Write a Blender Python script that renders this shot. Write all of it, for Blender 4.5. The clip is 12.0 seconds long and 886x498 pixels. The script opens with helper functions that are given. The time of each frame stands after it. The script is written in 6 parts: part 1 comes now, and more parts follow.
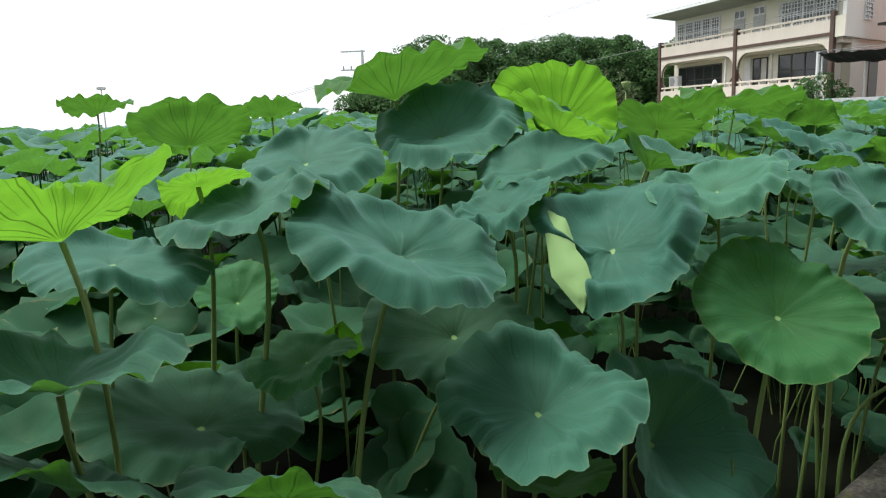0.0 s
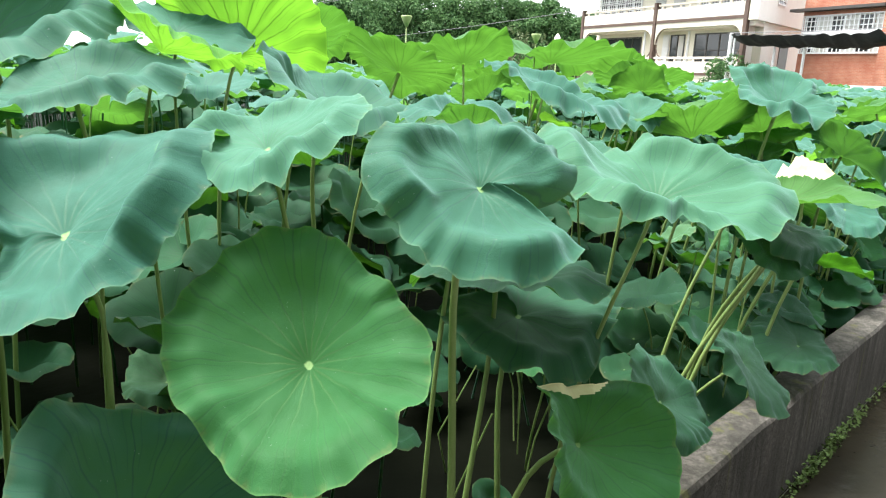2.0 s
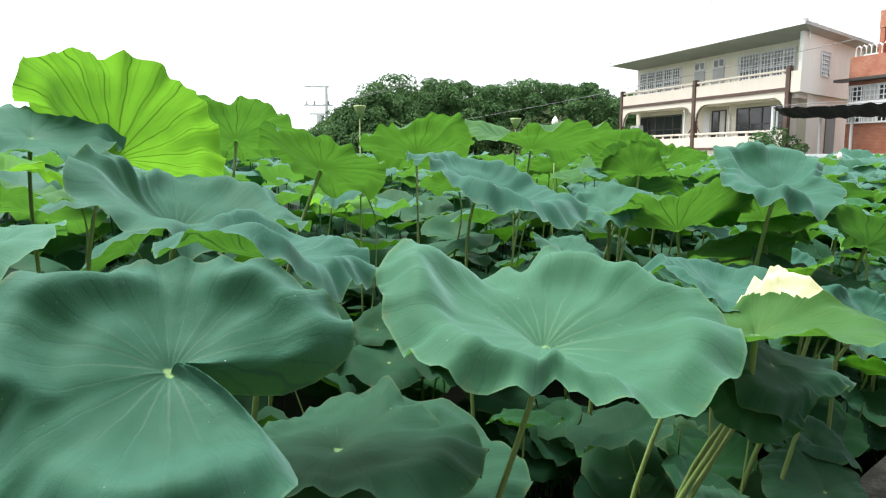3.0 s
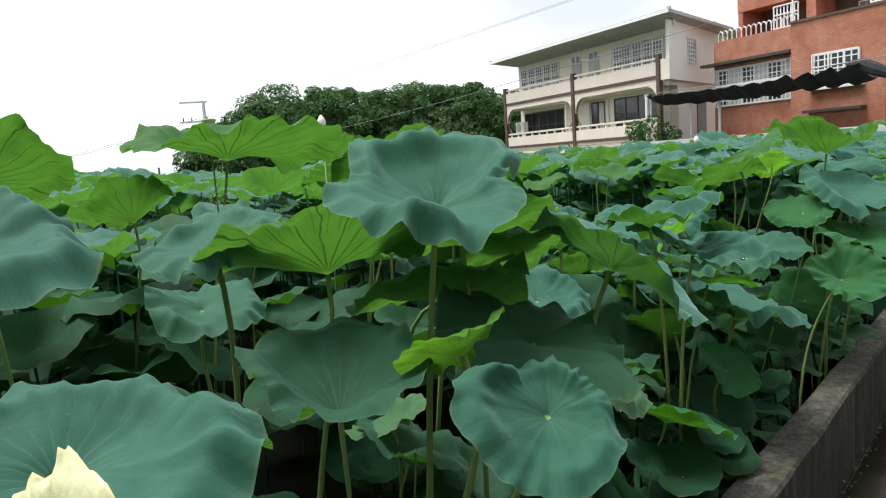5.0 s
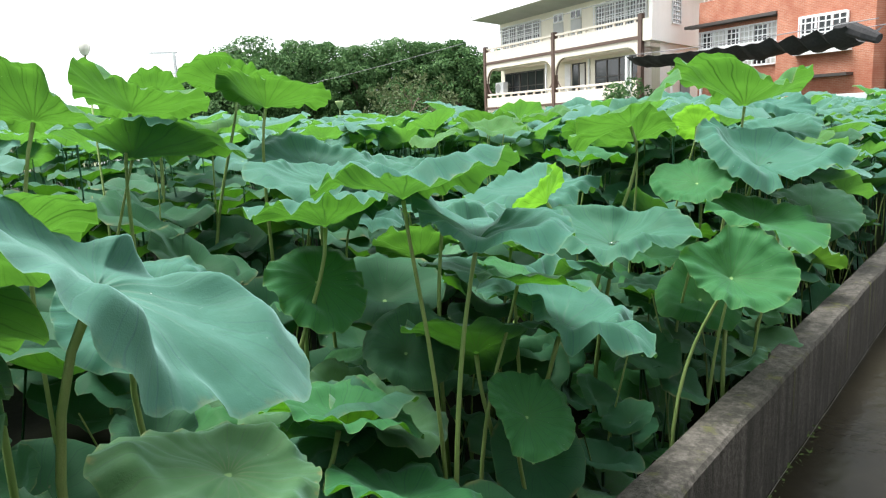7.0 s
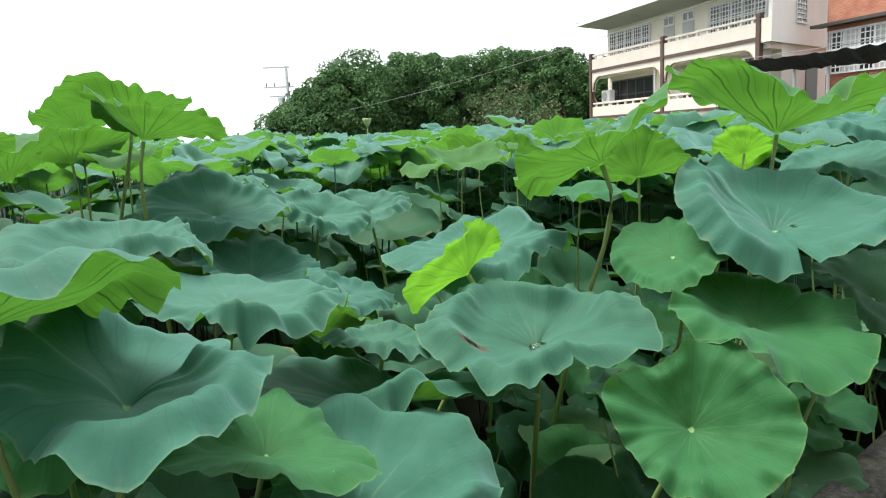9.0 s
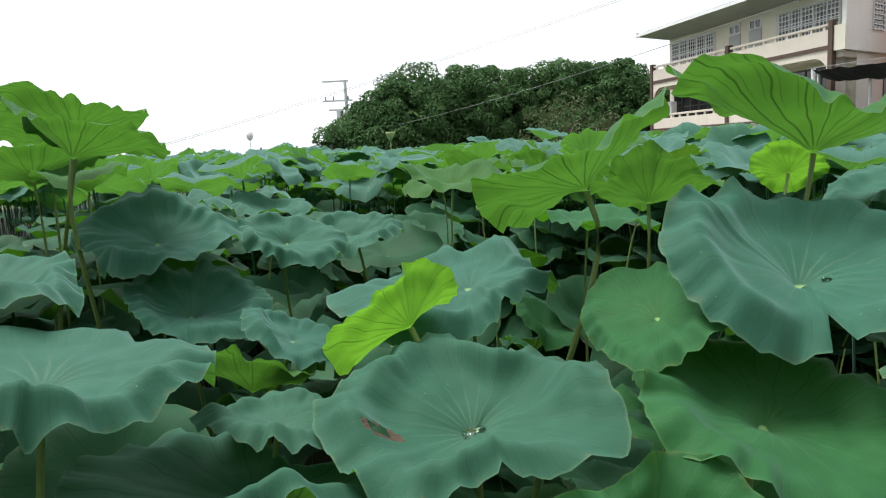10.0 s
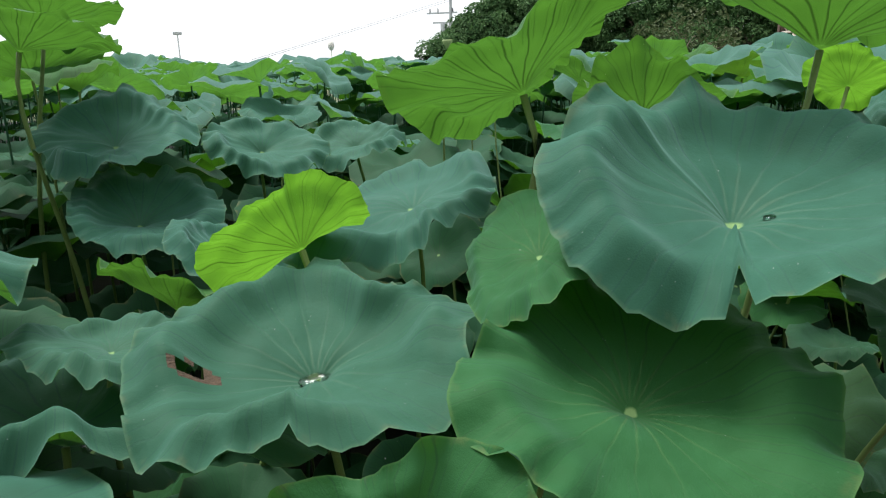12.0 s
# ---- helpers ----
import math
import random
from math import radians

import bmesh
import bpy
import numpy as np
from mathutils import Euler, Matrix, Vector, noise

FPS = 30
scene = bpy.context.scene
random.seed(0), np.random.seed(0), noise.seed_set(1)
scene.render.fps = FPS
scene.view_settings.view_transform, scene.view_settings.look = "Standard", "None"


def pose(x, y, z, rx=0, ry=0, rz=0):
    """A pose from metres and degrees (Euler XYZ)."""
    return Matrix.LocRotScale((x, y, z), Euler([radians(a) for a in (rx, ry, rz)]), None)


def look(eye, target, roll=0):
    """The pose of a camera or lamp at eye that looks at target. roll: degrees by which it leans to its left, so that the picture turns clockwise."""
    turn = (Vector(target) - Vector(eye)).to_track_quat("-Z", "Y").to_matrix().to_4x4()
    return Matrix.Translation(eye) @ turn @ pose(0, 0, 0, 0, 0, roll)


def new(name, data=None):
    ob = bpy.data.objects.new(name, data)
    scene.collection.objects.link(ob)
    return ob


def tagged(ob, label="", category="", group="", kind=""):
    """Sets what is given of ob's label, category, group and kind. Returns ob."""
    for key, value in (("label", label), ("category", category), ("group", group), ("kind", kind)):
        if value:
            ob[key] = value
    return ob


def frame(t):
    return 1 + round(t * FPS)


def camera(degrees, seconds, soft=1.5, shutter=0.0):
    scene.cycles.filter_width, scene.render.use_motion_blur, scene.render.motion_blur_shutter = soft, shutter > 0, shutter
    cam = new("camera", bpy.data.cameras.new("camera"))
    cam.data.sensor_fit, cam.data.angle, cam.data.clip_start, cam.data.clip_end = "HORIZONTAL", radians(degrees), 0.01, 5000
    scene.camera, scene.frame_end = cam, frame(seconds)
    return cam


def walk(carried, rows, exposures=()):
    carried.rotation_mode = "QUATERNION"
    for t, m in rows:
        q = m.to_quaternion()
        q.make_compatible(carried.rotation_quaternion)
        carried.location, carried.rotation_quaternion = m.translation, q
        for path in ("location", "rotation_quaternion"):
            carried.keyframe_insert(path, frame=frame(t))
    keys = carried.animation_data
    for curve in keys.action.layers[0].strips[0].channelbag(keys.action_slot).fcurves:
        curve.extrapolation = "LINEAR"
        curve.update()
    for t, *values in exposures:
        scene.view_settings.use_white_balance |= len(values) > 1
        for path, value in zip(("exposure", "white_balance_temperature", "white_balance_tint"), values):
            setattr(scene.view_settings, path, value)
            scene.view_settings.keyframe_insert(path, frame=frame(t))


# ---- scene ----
cam = camera(64.0, 12.0, 1.2)
PATH = [
    (0, (-1.882, -0.912, 2.218), (-0.604, 0.582, 1.848), -2.4),
    (0.5, (-1.511, -0.95, 2.151), (-0.144, 0.458, 1.769), -1.2),
    (1, (-1.059, -0.961, 2.077), (0.328, 0.401, 1.605), -0.2),
    (1.5, (-0.579, -1.019, 2.067), (0.802, 0.34, 1.572), 0.3),
    (2, (-0.099, -1.008, 2.067), (1.312, 0.324, 1.583), 2.5),
    (2.5, (0.36, -0.957, 2.073), (1.757, 0.393, 1.597), 1.0),
    (3, (0.775, -0.955, 2.121), (2.108, 0.514, 1.861), 0.1),
    (3.5, (1.159, -0.946, 2.107), (2.468, 0.553, 1.909), -0.1),
    (3.7, (1.332, -0.951, 2.111), (2.718, 0.481, 1.943), 0.1),
    (5.3, (2.815, -0.884, 2.081), (4.337, 0.39, 1.836), -4.3),
    (5.5, (2.992, -0.867, 2.057), (4.523, 0.401, 1.839), -4.8),
    (6, (3.393, -0.897, 1.998), (4.862, 0.436, 1.739), -4.7),
    (6.5, (3.822, -0.92, 1.952), (5.286, 0.396, 1.602), -0.6),
    (7, (4.287, -0.959, 1.925), (5.795, 0.305, 1.567), -2.4),
    (7.2, (4.488, -0.968, 1.947), (6.0, 0.29, 1.582), -0.6),
    (8.8, (5.675, -0.915, 2.008), (6.966, 0.578, 1.686), -3.0),
    (9, (5.827, -0.908, 2.001), (7.117, 0.587, 1.681), -2.9),
    (9.5, (6.218, -0.838, 1.989), (7.504, 0.666, 1.697), -2.1),
    (10, (6.511, -0.726, 2.0), (7.674, 0.878, 1.723), -2.9),
    (10.5, (6.715, -0.691, 2.02), (7.836, 0.945, 1.765), -2.1),
    (11, (6.809, -0.667, 2.005), (7.875, 1.006, 1.75), -2.3),
    (11.5, (7.064, -0.739, 1.986), (8.017, 0.997, 1.71), -2.1),
    (12, (7.197, -0.732, 1.909), (8.083, 0.993, 1.422), -1.9),
]
walk(cam, [(t, look(e, g, r)) for t, e, g, r in PATH],
     [(0, 0.0), (0.5, 0.3), (1.0, 0.85), (1.5, 1.05), (2.4, 1.3), (3.0, 0.5), (3.5, 0.12), (3.7, 0.02), (5.3, -0.05), (6.0, 0.05), (6.6, 0.74), (7.2, 0.86), (8.8, 0.58), (9.5, 0.25), (10.0, -0.05), (10.5, -0.28), (11.0, -0.42), (11.5, -0.5), (12.0, -0.06)])

# ---- light ----
world = bpy.data.worlds.new("sky")
scene.world = world
world.use_nodes = True
wn, wl = world.node_tree.nodes, world.node_tree.links
wn.clear()
sky = wn.new("ShaderNodeTexSky")
sky.sky_type, sky.sun_disc = "NISHITA", False
sky.sun_elevation, sky.sun_rotation = radians(69.5), radians(-26.6)
sky.dust_density, sky.air_density = 3.0, 1.0
sky_co = wn.new("ShaderNodeTexCoord")
sky_map = wn.new("ShaderNodeMapping")
sky_map.inputs["Scale"].default_value = (1.0, 1.0, 2.5)
cloud = wn.new("ShaderNodeTexNoise")
cloud.inputs["Scale"].default_value, cloud.inputs["Detail"].default_value = 1.6, 5.0
cloud_ramp = wn.new("ShaderNodeValToRGB")
cloud_ramp.color_ramp.elements[0].position, cloud_ramp.color_ramp.elements[1].position = 0.36, 0.56
cloud_ramp.color_ramp.elements[0].color = (0.62, 0.62, 0.62, 1)
sky_gain = wn.new("ShaderNodeVectorMath")
sky_gain.operation = "SCALE"
sky_gain.inputs["Scale"].default_value = 0.11
overcast = wn.new("ShaderNodeMix")
overcast.data_type = "RGBA"
overcast.inputs[7].default_value = (1.30, 1.35, 1.39, 1)
background = wn.new("ShaderNodeBackground")
background.inputs["Strength"].default_value = 1.0
world_out = wn.new("ShaderNodeOutputWorld")
wl.new(sky_co.outputs["Generated"], sky_map.inputs["Vector"])
wl.new(sky_map.outputs["Vector"], cloud.inputs["Vector"])
wl.new(cloud.outputs["Fac"], cloud_ramp.inputs["Fac"])
wl.new(cloud_ramp.outputs["Color"], overcast.inputs[0])
wl.new(sky.outputs["Color"], sky_gain.inputs[0])
wl.new(sky_gain.outputs["Vector"], overcast.inputs[6])
wl.new(overcast.outputs[2], background.inputs["Color"])
wl.new(background.outputs["Background"], world_out.inputs["Surface"])

sun = new("sun", bpy.data.lights.new("sun", "SUN"))
sun.data.energy, sun.data.angle, sun.data.color = 6.6, radians(34), (1.0, 0.98, 0.94)
sun.matrix_world = look((-4, 8, 24), (0, 0, 0))


# ---- materials ----
def nodes_of(name):
    m = bpy.data.materials.new(name)
    m.use_nodes = True
    return m, m.node_tree.nodes, m.node_tree.links, m.node_tree.nodes["Principled BSDF"]


def math_node(nd, lk, op, a, b=None, c=None):
    n = nd.new("ShaderNodeMath")
    n.operation = op
    for i, v in enumerate((a, b, c)):
        if v is None:
            continue
        if isinstance(v, (int, float)):
            n.inputs[i].default_value = v
        else:
            lk.new(v, n.inputs[i])
    return n.outputs[0]


def mix_node(nd, lk, fac, a, b, blend="MIX"):
    n = nd.new("ShaderNodeMix")
    n.data_type, n.blend_type = "RGBA", blend
    for i, v in ((0, fac), (6, a), (7, b)):
        if isinstance(v, (int, float)):
            n.inputs[i].default_value = v
        elif isinstance(v, tuple):
            n.inputs[i].default_value = (*v, 1)
        else:
            lk.new(v, n.inputs[i])
    return n.outputs[2]


def noise_node(nd, lk, scale, detail=3.0, co="Object", stretch=(1, 1, 1), rough=0.55):
    tc = nd.new("ShaderNodeTexCoord")
    mp = nd.new("ShaderNodeMapping")
    mp.inputs["Scale"].default_value = stretch
    n = nd.new("ShaderNodeTexNoise")
    n.inputs["Scale"].default_value, n.inputs["Detail"].default_value, n.inputs["Roughness"].default_value = scale, detail, rough
    lk.new(tc.outputs[co], mp.inputs["Vector"])
    lk.new(mp.outputs["Vector"], n.inputs["Vector"])
    return n.outputs["Fac"]


def ramp_node(nd, lk, v, lo, hi):
    n = nd.new("ShaderNodeMapRange")
    lk.new(v, n.inputs["Value"])
    n.inputs["From Min"].default_value, n.inputs["From Max"].default_value = lo, hi
    return n.outputs["Result"]


def bump_node(nd, lk, v, strength, dist, bsdf):
    n = nd.new("ShaderNodeBump")
    n.inputs["Strength"].default_value, n.inputs["Distance"].default_value = strength, dist
    lk.new(v, n.inputs["Height"])
    lk.new(n.outputs["Normal"], bsdf.inputs["Normal"])
    return n.outputs["Normal"]


def surface(name, colour, other, scale=4.0, rough=0.8, metal=0.0, bump=0.3, dist=0.01, grain=40.0, stretch=(1, 1, 1), stain=None, wash=0.75):
    """A weathered surface: two colours in large patches, a fine grain, and streaks of a third colour."""
    m, nd, lk, bsdf = nodes_of(name)
    big = ramp_node(nd, lk, noise_node(nd, lk, scale, 5.0, stretch=stretch), 0.35, 0.68)
    fine = noise_node(nd, lk, grain, 4.0)
    col = mix_node(nd, lk, big, colour, other)
    col = mix_node(nd, lk, math_node(nd, lk, "MULTIPLY", ramp_node(nd, lk, fine, 0.3, 0.75), 0.35), col, tuple(v * 0.6 for v in colour))
    if stain:
        streak = ramp_node(nd, lk, noise_node(nd, lk, 3.0, 6.0, stretch=(2.4, 2.4, 0.15)), 0.48, 0.66)
        col = mix_node(nd, lk, math_node(nd, lk, "MULTIPLY", streak, wash), col, stain)
    lk.new(col, bsdf.inputs["Base Color"])
    bsdf.inputs["Roughness"].default_value, bsdf.inputs["Metallic"].default_value = rough, metal
    bump_node(nd, lk, fine, bump, dist, bsdf)
    return m


def leaf_material(name, upper, upper2, glow, share, vein_light, gloss=0.62, per_island=False, sear=0.0, bloom=0.12):
    """A lotus blade: radial forking veins, waxy bloom, and light that passes through it."""
    m, nd, lk, bsdf = nodes_of(name)
    uv = nd.new("ShaderNodeUVMap")
    uv.uv_map = "polar"
    sep = nd.new("ShaderNodeSeparateXYZ")
    lk.new(uv.outputs["UV"], sep.inputs["Vector"])
    u, v = sep.outputs["X"], sep.outputs["Y"]
    if per_island:
        geo = nd.new("ShaderNodeNewGeometry")
        rnd = geo.outputs["Random Per Island"]
    else:
        info = nd.new("ShaderNodeObjectInfo")
        rnd = info.outputs["Random"]
    wob = math_node(nd, lk, "MULTIPLY", math_node(nd, lk, "SUBTRACT", noise_node(nd, lk, 4.0, 1.0), 0.5), 0.5)

    def veins(count, width, start):
        a = math_node(nd, lk, "ADD", math_node(nd, lk, "MULTIPLY", u, count), wob)
        d = math_node(nd, lk, "ABSOLUTE", math_node(nd, lk, "SUBTRACT", math_node(nd, lk, "FRACT", a), 0.5))
        d = math_node(nd, lk, "MULTIPLY", d, math_node(nd, lk, "MULTIPLY", v, 1.0 / count * 6.28))
        line = math_node(nd, lk, "SUBTRACT", 1.0, ramp_node(nd, lk, d, width * 0.3, width))
        return math_node(nd, lk, "MULTIPLY", line, ramp_node(nd, lk, v, start, start + 0.08))

    main = veins(21.0, 0.010, 0.03)
    fork = math_node(nd, lk, "MULTIPLY", veins(42.0, 0.006, 0.5), 0.6)
    vein = math_node(nd, lk, "MAXIMUM", main, fork)
    # the blade swells between its ribs
    span = math_node(nd, lk, "ABSOLUTE", math_node(nd, lk, "SUBTRACT", math_node(nd, lk, "FRACT", math_node(nd, lk, "ADD", math_node(nd, lk, "MULTIPLY", u, 21.0), wob)), 0.5))
    swell = math_node(nd, lk, "MULTIPLY", math_node(nd, lk, "POWER", math_node(nd, lk, "MULTIPLY", span, 2.0), 0.6), ramp_node(nd, lk, v, 0.05, 0.9))
    pucker = math_node(nd, lk, "MULTIPLY", noise_node(nd, lk, 13.0, 3.0, rough=0.6), ramp_node(nd, lk, noise_node(nd, lk, 2.2, 2.0), 0.42, 0.68))
    patch = ramp_node(nd, lk, noise_node(nd, lk, 7.0, 4.0), 0.3, 0.7)
    grain = noise_node(nd, lk, 120.0, 3.0)
    col = mix_node(nd, lk, patch, upper, upper2)
    col = mix_node(nd, lk, math_node(nd, lk, "MULTIPLY", math_node(nd, lk, "SUBTRACT", rnd, 0.5), 0.55), col, tuple(c * 0.5 for c in upper))
    col = mix_node(nd, lk, math_node(nd, lk, "MULTIPLY", rnd, 0.22), col, (upper2[0] * 1.9, upper2[1] * 1.35, upper2[2] * 0.8))
    col = mix_node(nd, lk, math_node(nd, lk, "MULTIPLY", vein, vein_light), col, (upper2[0] * 2.4 + 0.03, upper2[1] * 1.9, upper2[2] * 1.6))
    inner = math_node(nd, lk, "MULTIPLY", vein, math_node(nd, lk, "SUBTRACT", 1.0, ramp_node(nd, lk, v, 0.08, 0.55)))
    col = mix_node(nd, lk, math_node(nd, lk, "MULTIPLY", inner, 0.22), col, (upper2[0] * 4 + 0.04, upper2[1] * 2.2, upper2[2] * 2.0))
    eye = math_node(nd, lk, "SUBTRACT", 1.0, ramp_node(nd, lk, v, 0.028, 0.04))
    col = mix_node(nd, lk, eye, col, (0.20, 0.33, 0.13))
    spots = ramp_node(nd, lk, noise_node(nd, lk, 26.0, 3.0), 0.72, 0.78)
    edge = math_node(nd, lk, "MULTIPLY", ramp_node(nd, lk, v, 0.93, 1.0), ramp_node(nd, lk, noise_node(nd, lk, 11.0, 4.0), 0.52, 0.66))
    old = math_node(nd, lk, "MULTIPLY", math_node(nd, lk, "MAXIMUM", math_node(nd, lk, "MULTIPLY", spots, 0.6), edge), 0.22 + sear)
    col = mix_node(nd, lk, old, col, (0.23, 0.17, 0.07))
    margin = math_node(nd, lk, "MULTIPLY", ramp_node(nd, lk, v, 0.98, 0.995), 0.35)
    col = mix_node(nd, lk, margin, col, (upper2[0] * 2 + 0.06, upper2[1] * 1.6 + 0.04, upper2[2] * 1.3 + 0.02))
    fleck = ramp_node(nd, lk, noise_node(nd, lk, 55.0, 2.0), 0.755, 0.775)
    col = mix_node(nd, lk, math_node(nd, lk, "MULTIPLY", fleck, ramp_node(nd, lk, noise_node(nd, lk, 3.0, 2.0), 0.5, 0.6)), col, (0.55, 0.60, 0.55))
    lk.new(col, bsdf.inputs["Base Color"])
    bsdf.inputs["Roughness"].default_value = gloss
    bsdf.inputs["Specular IOR Level"].default_value = 0.10
    bsdf.inputs["Sheen Weight"].default_value = bloom
    bsdf.inputs["Sheen Roughness"].default_value = 0.5
    bsdf.inputs["Sheen Tint"].default_value = (0.58, 0.94, 0.92, 1)
    relief = math_node(nd, lk, "ADD", math_node(nd, lk, "MULTIPLY", grain, 0.05), math_node(nd, lk, "MULTIPLY", vein, -0.012))
    relief = math_node(nd, lk, "ADD", relief, math_node(nd, lk, "ADD", math_node(nd, lk, "MULTIPLY", swell, 0.035), math_node(nd, lk, "MULTIPLY", pucker, 0.22)))
    normal = bump_node(nd, lk, relief, 0.8, 0.012, bsdf)
    through_leaf = nd.new("ShaderNodeBsdfTranslucent")
    lk.new(mix_node(nd, lk, math_node(nd, lk, "MULTIPLY", vein, 0.75), mix_node(nd, lk, patch, glow, tuple(c * 0.8 for c in glow)), tuple(c * 0.15 for c in glow)), through_leaf.inputs["Color"])
    lk.new(normal, through_leaf.inputs["Normal"])
    both = nd.new("ShaderNodeMixShader")
    both.inputs[0].default_value = share
    lk.new(bsdf.outputs[0], both.inputs[1])
    lk.new(through_leaf.outputs[0], both.inputs[2])
    lk.new(both.outputs[0], nd["Material Output"].inputs["Surface"])
    return m


LEAF_TOP = ((0.020, 0.083, 0.056), (0.029, 0.110, 0.076))
MAT_LEAF = {
    "top": leaf_material("lotus_leaf_upper", *LEAF_TOP, (0.09, 0.27, 0.022), 0.27, 0.05, bloom=0.24),
    "green": leaf_material("lotus_leaf_green", (0.017, 0.084, 0.027), (0.024, 0.107, 0.037), (0.095, 0.33, 0.012), 0.26, 0.08),
    # leaf green darkened to carry the shade low among the stalks
    "dark": leaf_material("lotus_leaf_shaded", (0.014, 0.058, 0.032), (0.021, 0.076, 0.043), (0.07, 0.23, 0.012), 0.25, 0.10),
    "under": leaf_material("lotus_leaf_underside", (0.030, 0.105, 0.024), (0.042, 0.130, 0.034), (0.10, 0.28, 0.028), 0.33, 0.08),
    "young": leaf_material("lotus_leaf_young", (0.058, 0.20, 0.024), (0.082, 0.24, 0.034), (0.19, 0.47, 0.032), 0.41, 0.2),
    "old": leaf_material("lotus_leaf_old", (0.032, 0.105, 0.050), (0.054, 0.138, 0.066), (0.12, 0.30, 0.02), 0.26, 0.2, sear=0.5, bloom=0.25),
    "pale": leaf_material("lotus_leaf_pale", (0.029, 0.112, 0.070), (0.040, 0.140, 0.089), (0.10, 0.30, 0.03), 0.27, 0.05, bloom=0.30),
    "droop": leaf_material("lotus_leaf_waxy", (0.029, 0.100, 0.076), (0.040, 0.128, 0.099), (0.09, 0.27, 0.022), 0.25, 0.05, bloom=0.34),
}
MAT_FIELD = leaf_material("lotus_field_leaf", *LEAF_TOP, (0.12, 0.33, 0.035), 0.34, 0.06, per_island=True, bloom=0.50)
# field leaf in a darker green that stands in for shade under the canopy
MAT_LOW_SHADED = leaf_material("lotus_low_leaf_shaded", (0.010, 0.052, 0.024), (0.017, 0.072, 0.034), (0.06, 0.20, 0.01), 0.25, 0.1, per_island=True, sear=0.25)
MAT_FLAP = leaf_material("lotus_leaf_pale_back", (0.44, 0.49, 0.31), (0.56, 0.60, 0.42), (0.42, 0.55, 0.24), 0.2, 0.05)
MAT_TORN = surface("torn_leaf_edge", (0.035, 0.022, 0.014), (0.09, 0.055, 0.03), 40.0, 0.9, bump=0.6)
MAT_STALK = surface("lotus_stalk", (0.13, 0.21, 0.055), (0.19, 0.26, 0.08), 5.0, 0.55, bump=0.7, dist=0.002, grain=260.0)
MAT_SEED = surface("seed_pod", (0.24, 0.33, 0.12), (0.32, 0.40, 0.18), 20.0, 0.6)
MAT_PETAL = surface("lotus_petal", (0.80, 0.76, 0.70), (0.86, 0.82, 0.78), 10.0, 0.5, bump=0.1)


def old_concrete():
    """Cast concrete: mottled grey, dark runs of water, olive algae and pale scars."""
    m, nd, lk, bsdf = nodes_of("old_concrete")
    col = mix_node(nd, lk, ramp_node(nd, lk, noise_node(nd, lk, 3.0, 6.0), 0.35, 0.68), (0.075, 0.068, 0.058), (0.15, 0.138, 0.120))
    col = mix_node(nd, lk, ramp_node(nd, lk, noise_node(nd, lk, 38.0, 5.0, rough=0.7), 0.40, 0.62), col, (0.045, 0.040, 0.034))
    runs = ramp_node(nd, lk, noise_node(nd, lk, 4.0, 7.0, stretch=(3.0, 3.0, 0.22), rough=0.65), 0.40, 0.60)
    col = mix_node(nd, lk, math_node(nd, lk, "MULTIPLY", runs, 0.85), col, (0.022, 0.020, 0.015))
    algae = ramp_node(nd, lk, noise_node(nd, lk, 2.7, 6.0, stretch=(3.4, 3.0, 0.30), rough=0.6), 0.58, 0.68)
    col = mix_node(nd, lk, math_node(nd, lk, "MULTIPLY", algae, 0.75), col, (0.085, 0.090, 0.020))
    scar = ramp_node(nd, lk, noise_node(nd, lk, 9.0, 5.0, stretch=(1.6, 1.0, 0.5), rough=0.7), 0.68, 0.74)
    col = mix_node(nd, lk, math_node(nd, lk, "MULTIPLY", scar, 0.7), col, (0.26, 0.245, 0.215))
    lk.new(col, bsdf.inputs["Base Color"])
    bsdf.inputs["Roughness"].default_value = 0.9
    bump_node(nd, lk, math_node(nd, lk, "ADD", noise_node(nd, lk, 60.0, 5.0, rough=0.7), noise_node(nd, lk, 12.0, 4.0)), 0.9, 0.012, bsdf)
    return m


MAT_CONCRETE = old_concrete()
MAT_LIME = surface("lime_line", (0.42, 0.42, 0.38), (0.22, 0.22, 0.19), 18.0, 0.9)
MAT_BANK = surface("bank_concrete", (0.11, 0.105, 0.095), (0.15, 0.145, 0.13), 1.5, 0.9, bump=0.4)
MAT_GROUND = surface("far_ground", (0.06, 0.09, 0.035), (0.10, 0.11, 0.05), 0.3, 0.95)
MAT_CREAM = surface("cream_render", (0.78, 0.73, 0.61), (0.83, 0.79, 0.67), 0.8, 0.85, bump=0.2, stain=(0.55, 0.50, 0.40), wash=0.12)
MAT_BEIGE = surface("beige_render", (0.70, 0.63, 0.55), (0.77, 0.70, 0.62), 0.8, 0.85, bump=0.2, stain=(0.50, 0.44, 0.37), wash=0.12)
MAT_WHITEWASH = surface("white_render", (0.82, 0.81, 0.78), (0.87, 0.86, 0.83), 0.7, 0.85, bump=0.2, stain=(0.62, 0.61, 0.58), wash=0.15)
MAT_BROWN = surface("brown_paint", (0.085, 0.050, 0.038), (0.12, 0.075, 0.058), 2.0, 0.65)
MAT_ROOF = surface("grey_roof", (0.30, 0.34, 0.33), (0.38, 0.42, 0.41), 1.2, 0.7)
MAT_SOFFIT = surface("soffit", (0.42, 0.43, 0.42), (0.50, 0.51, 0.50), 1.0, 0.8)
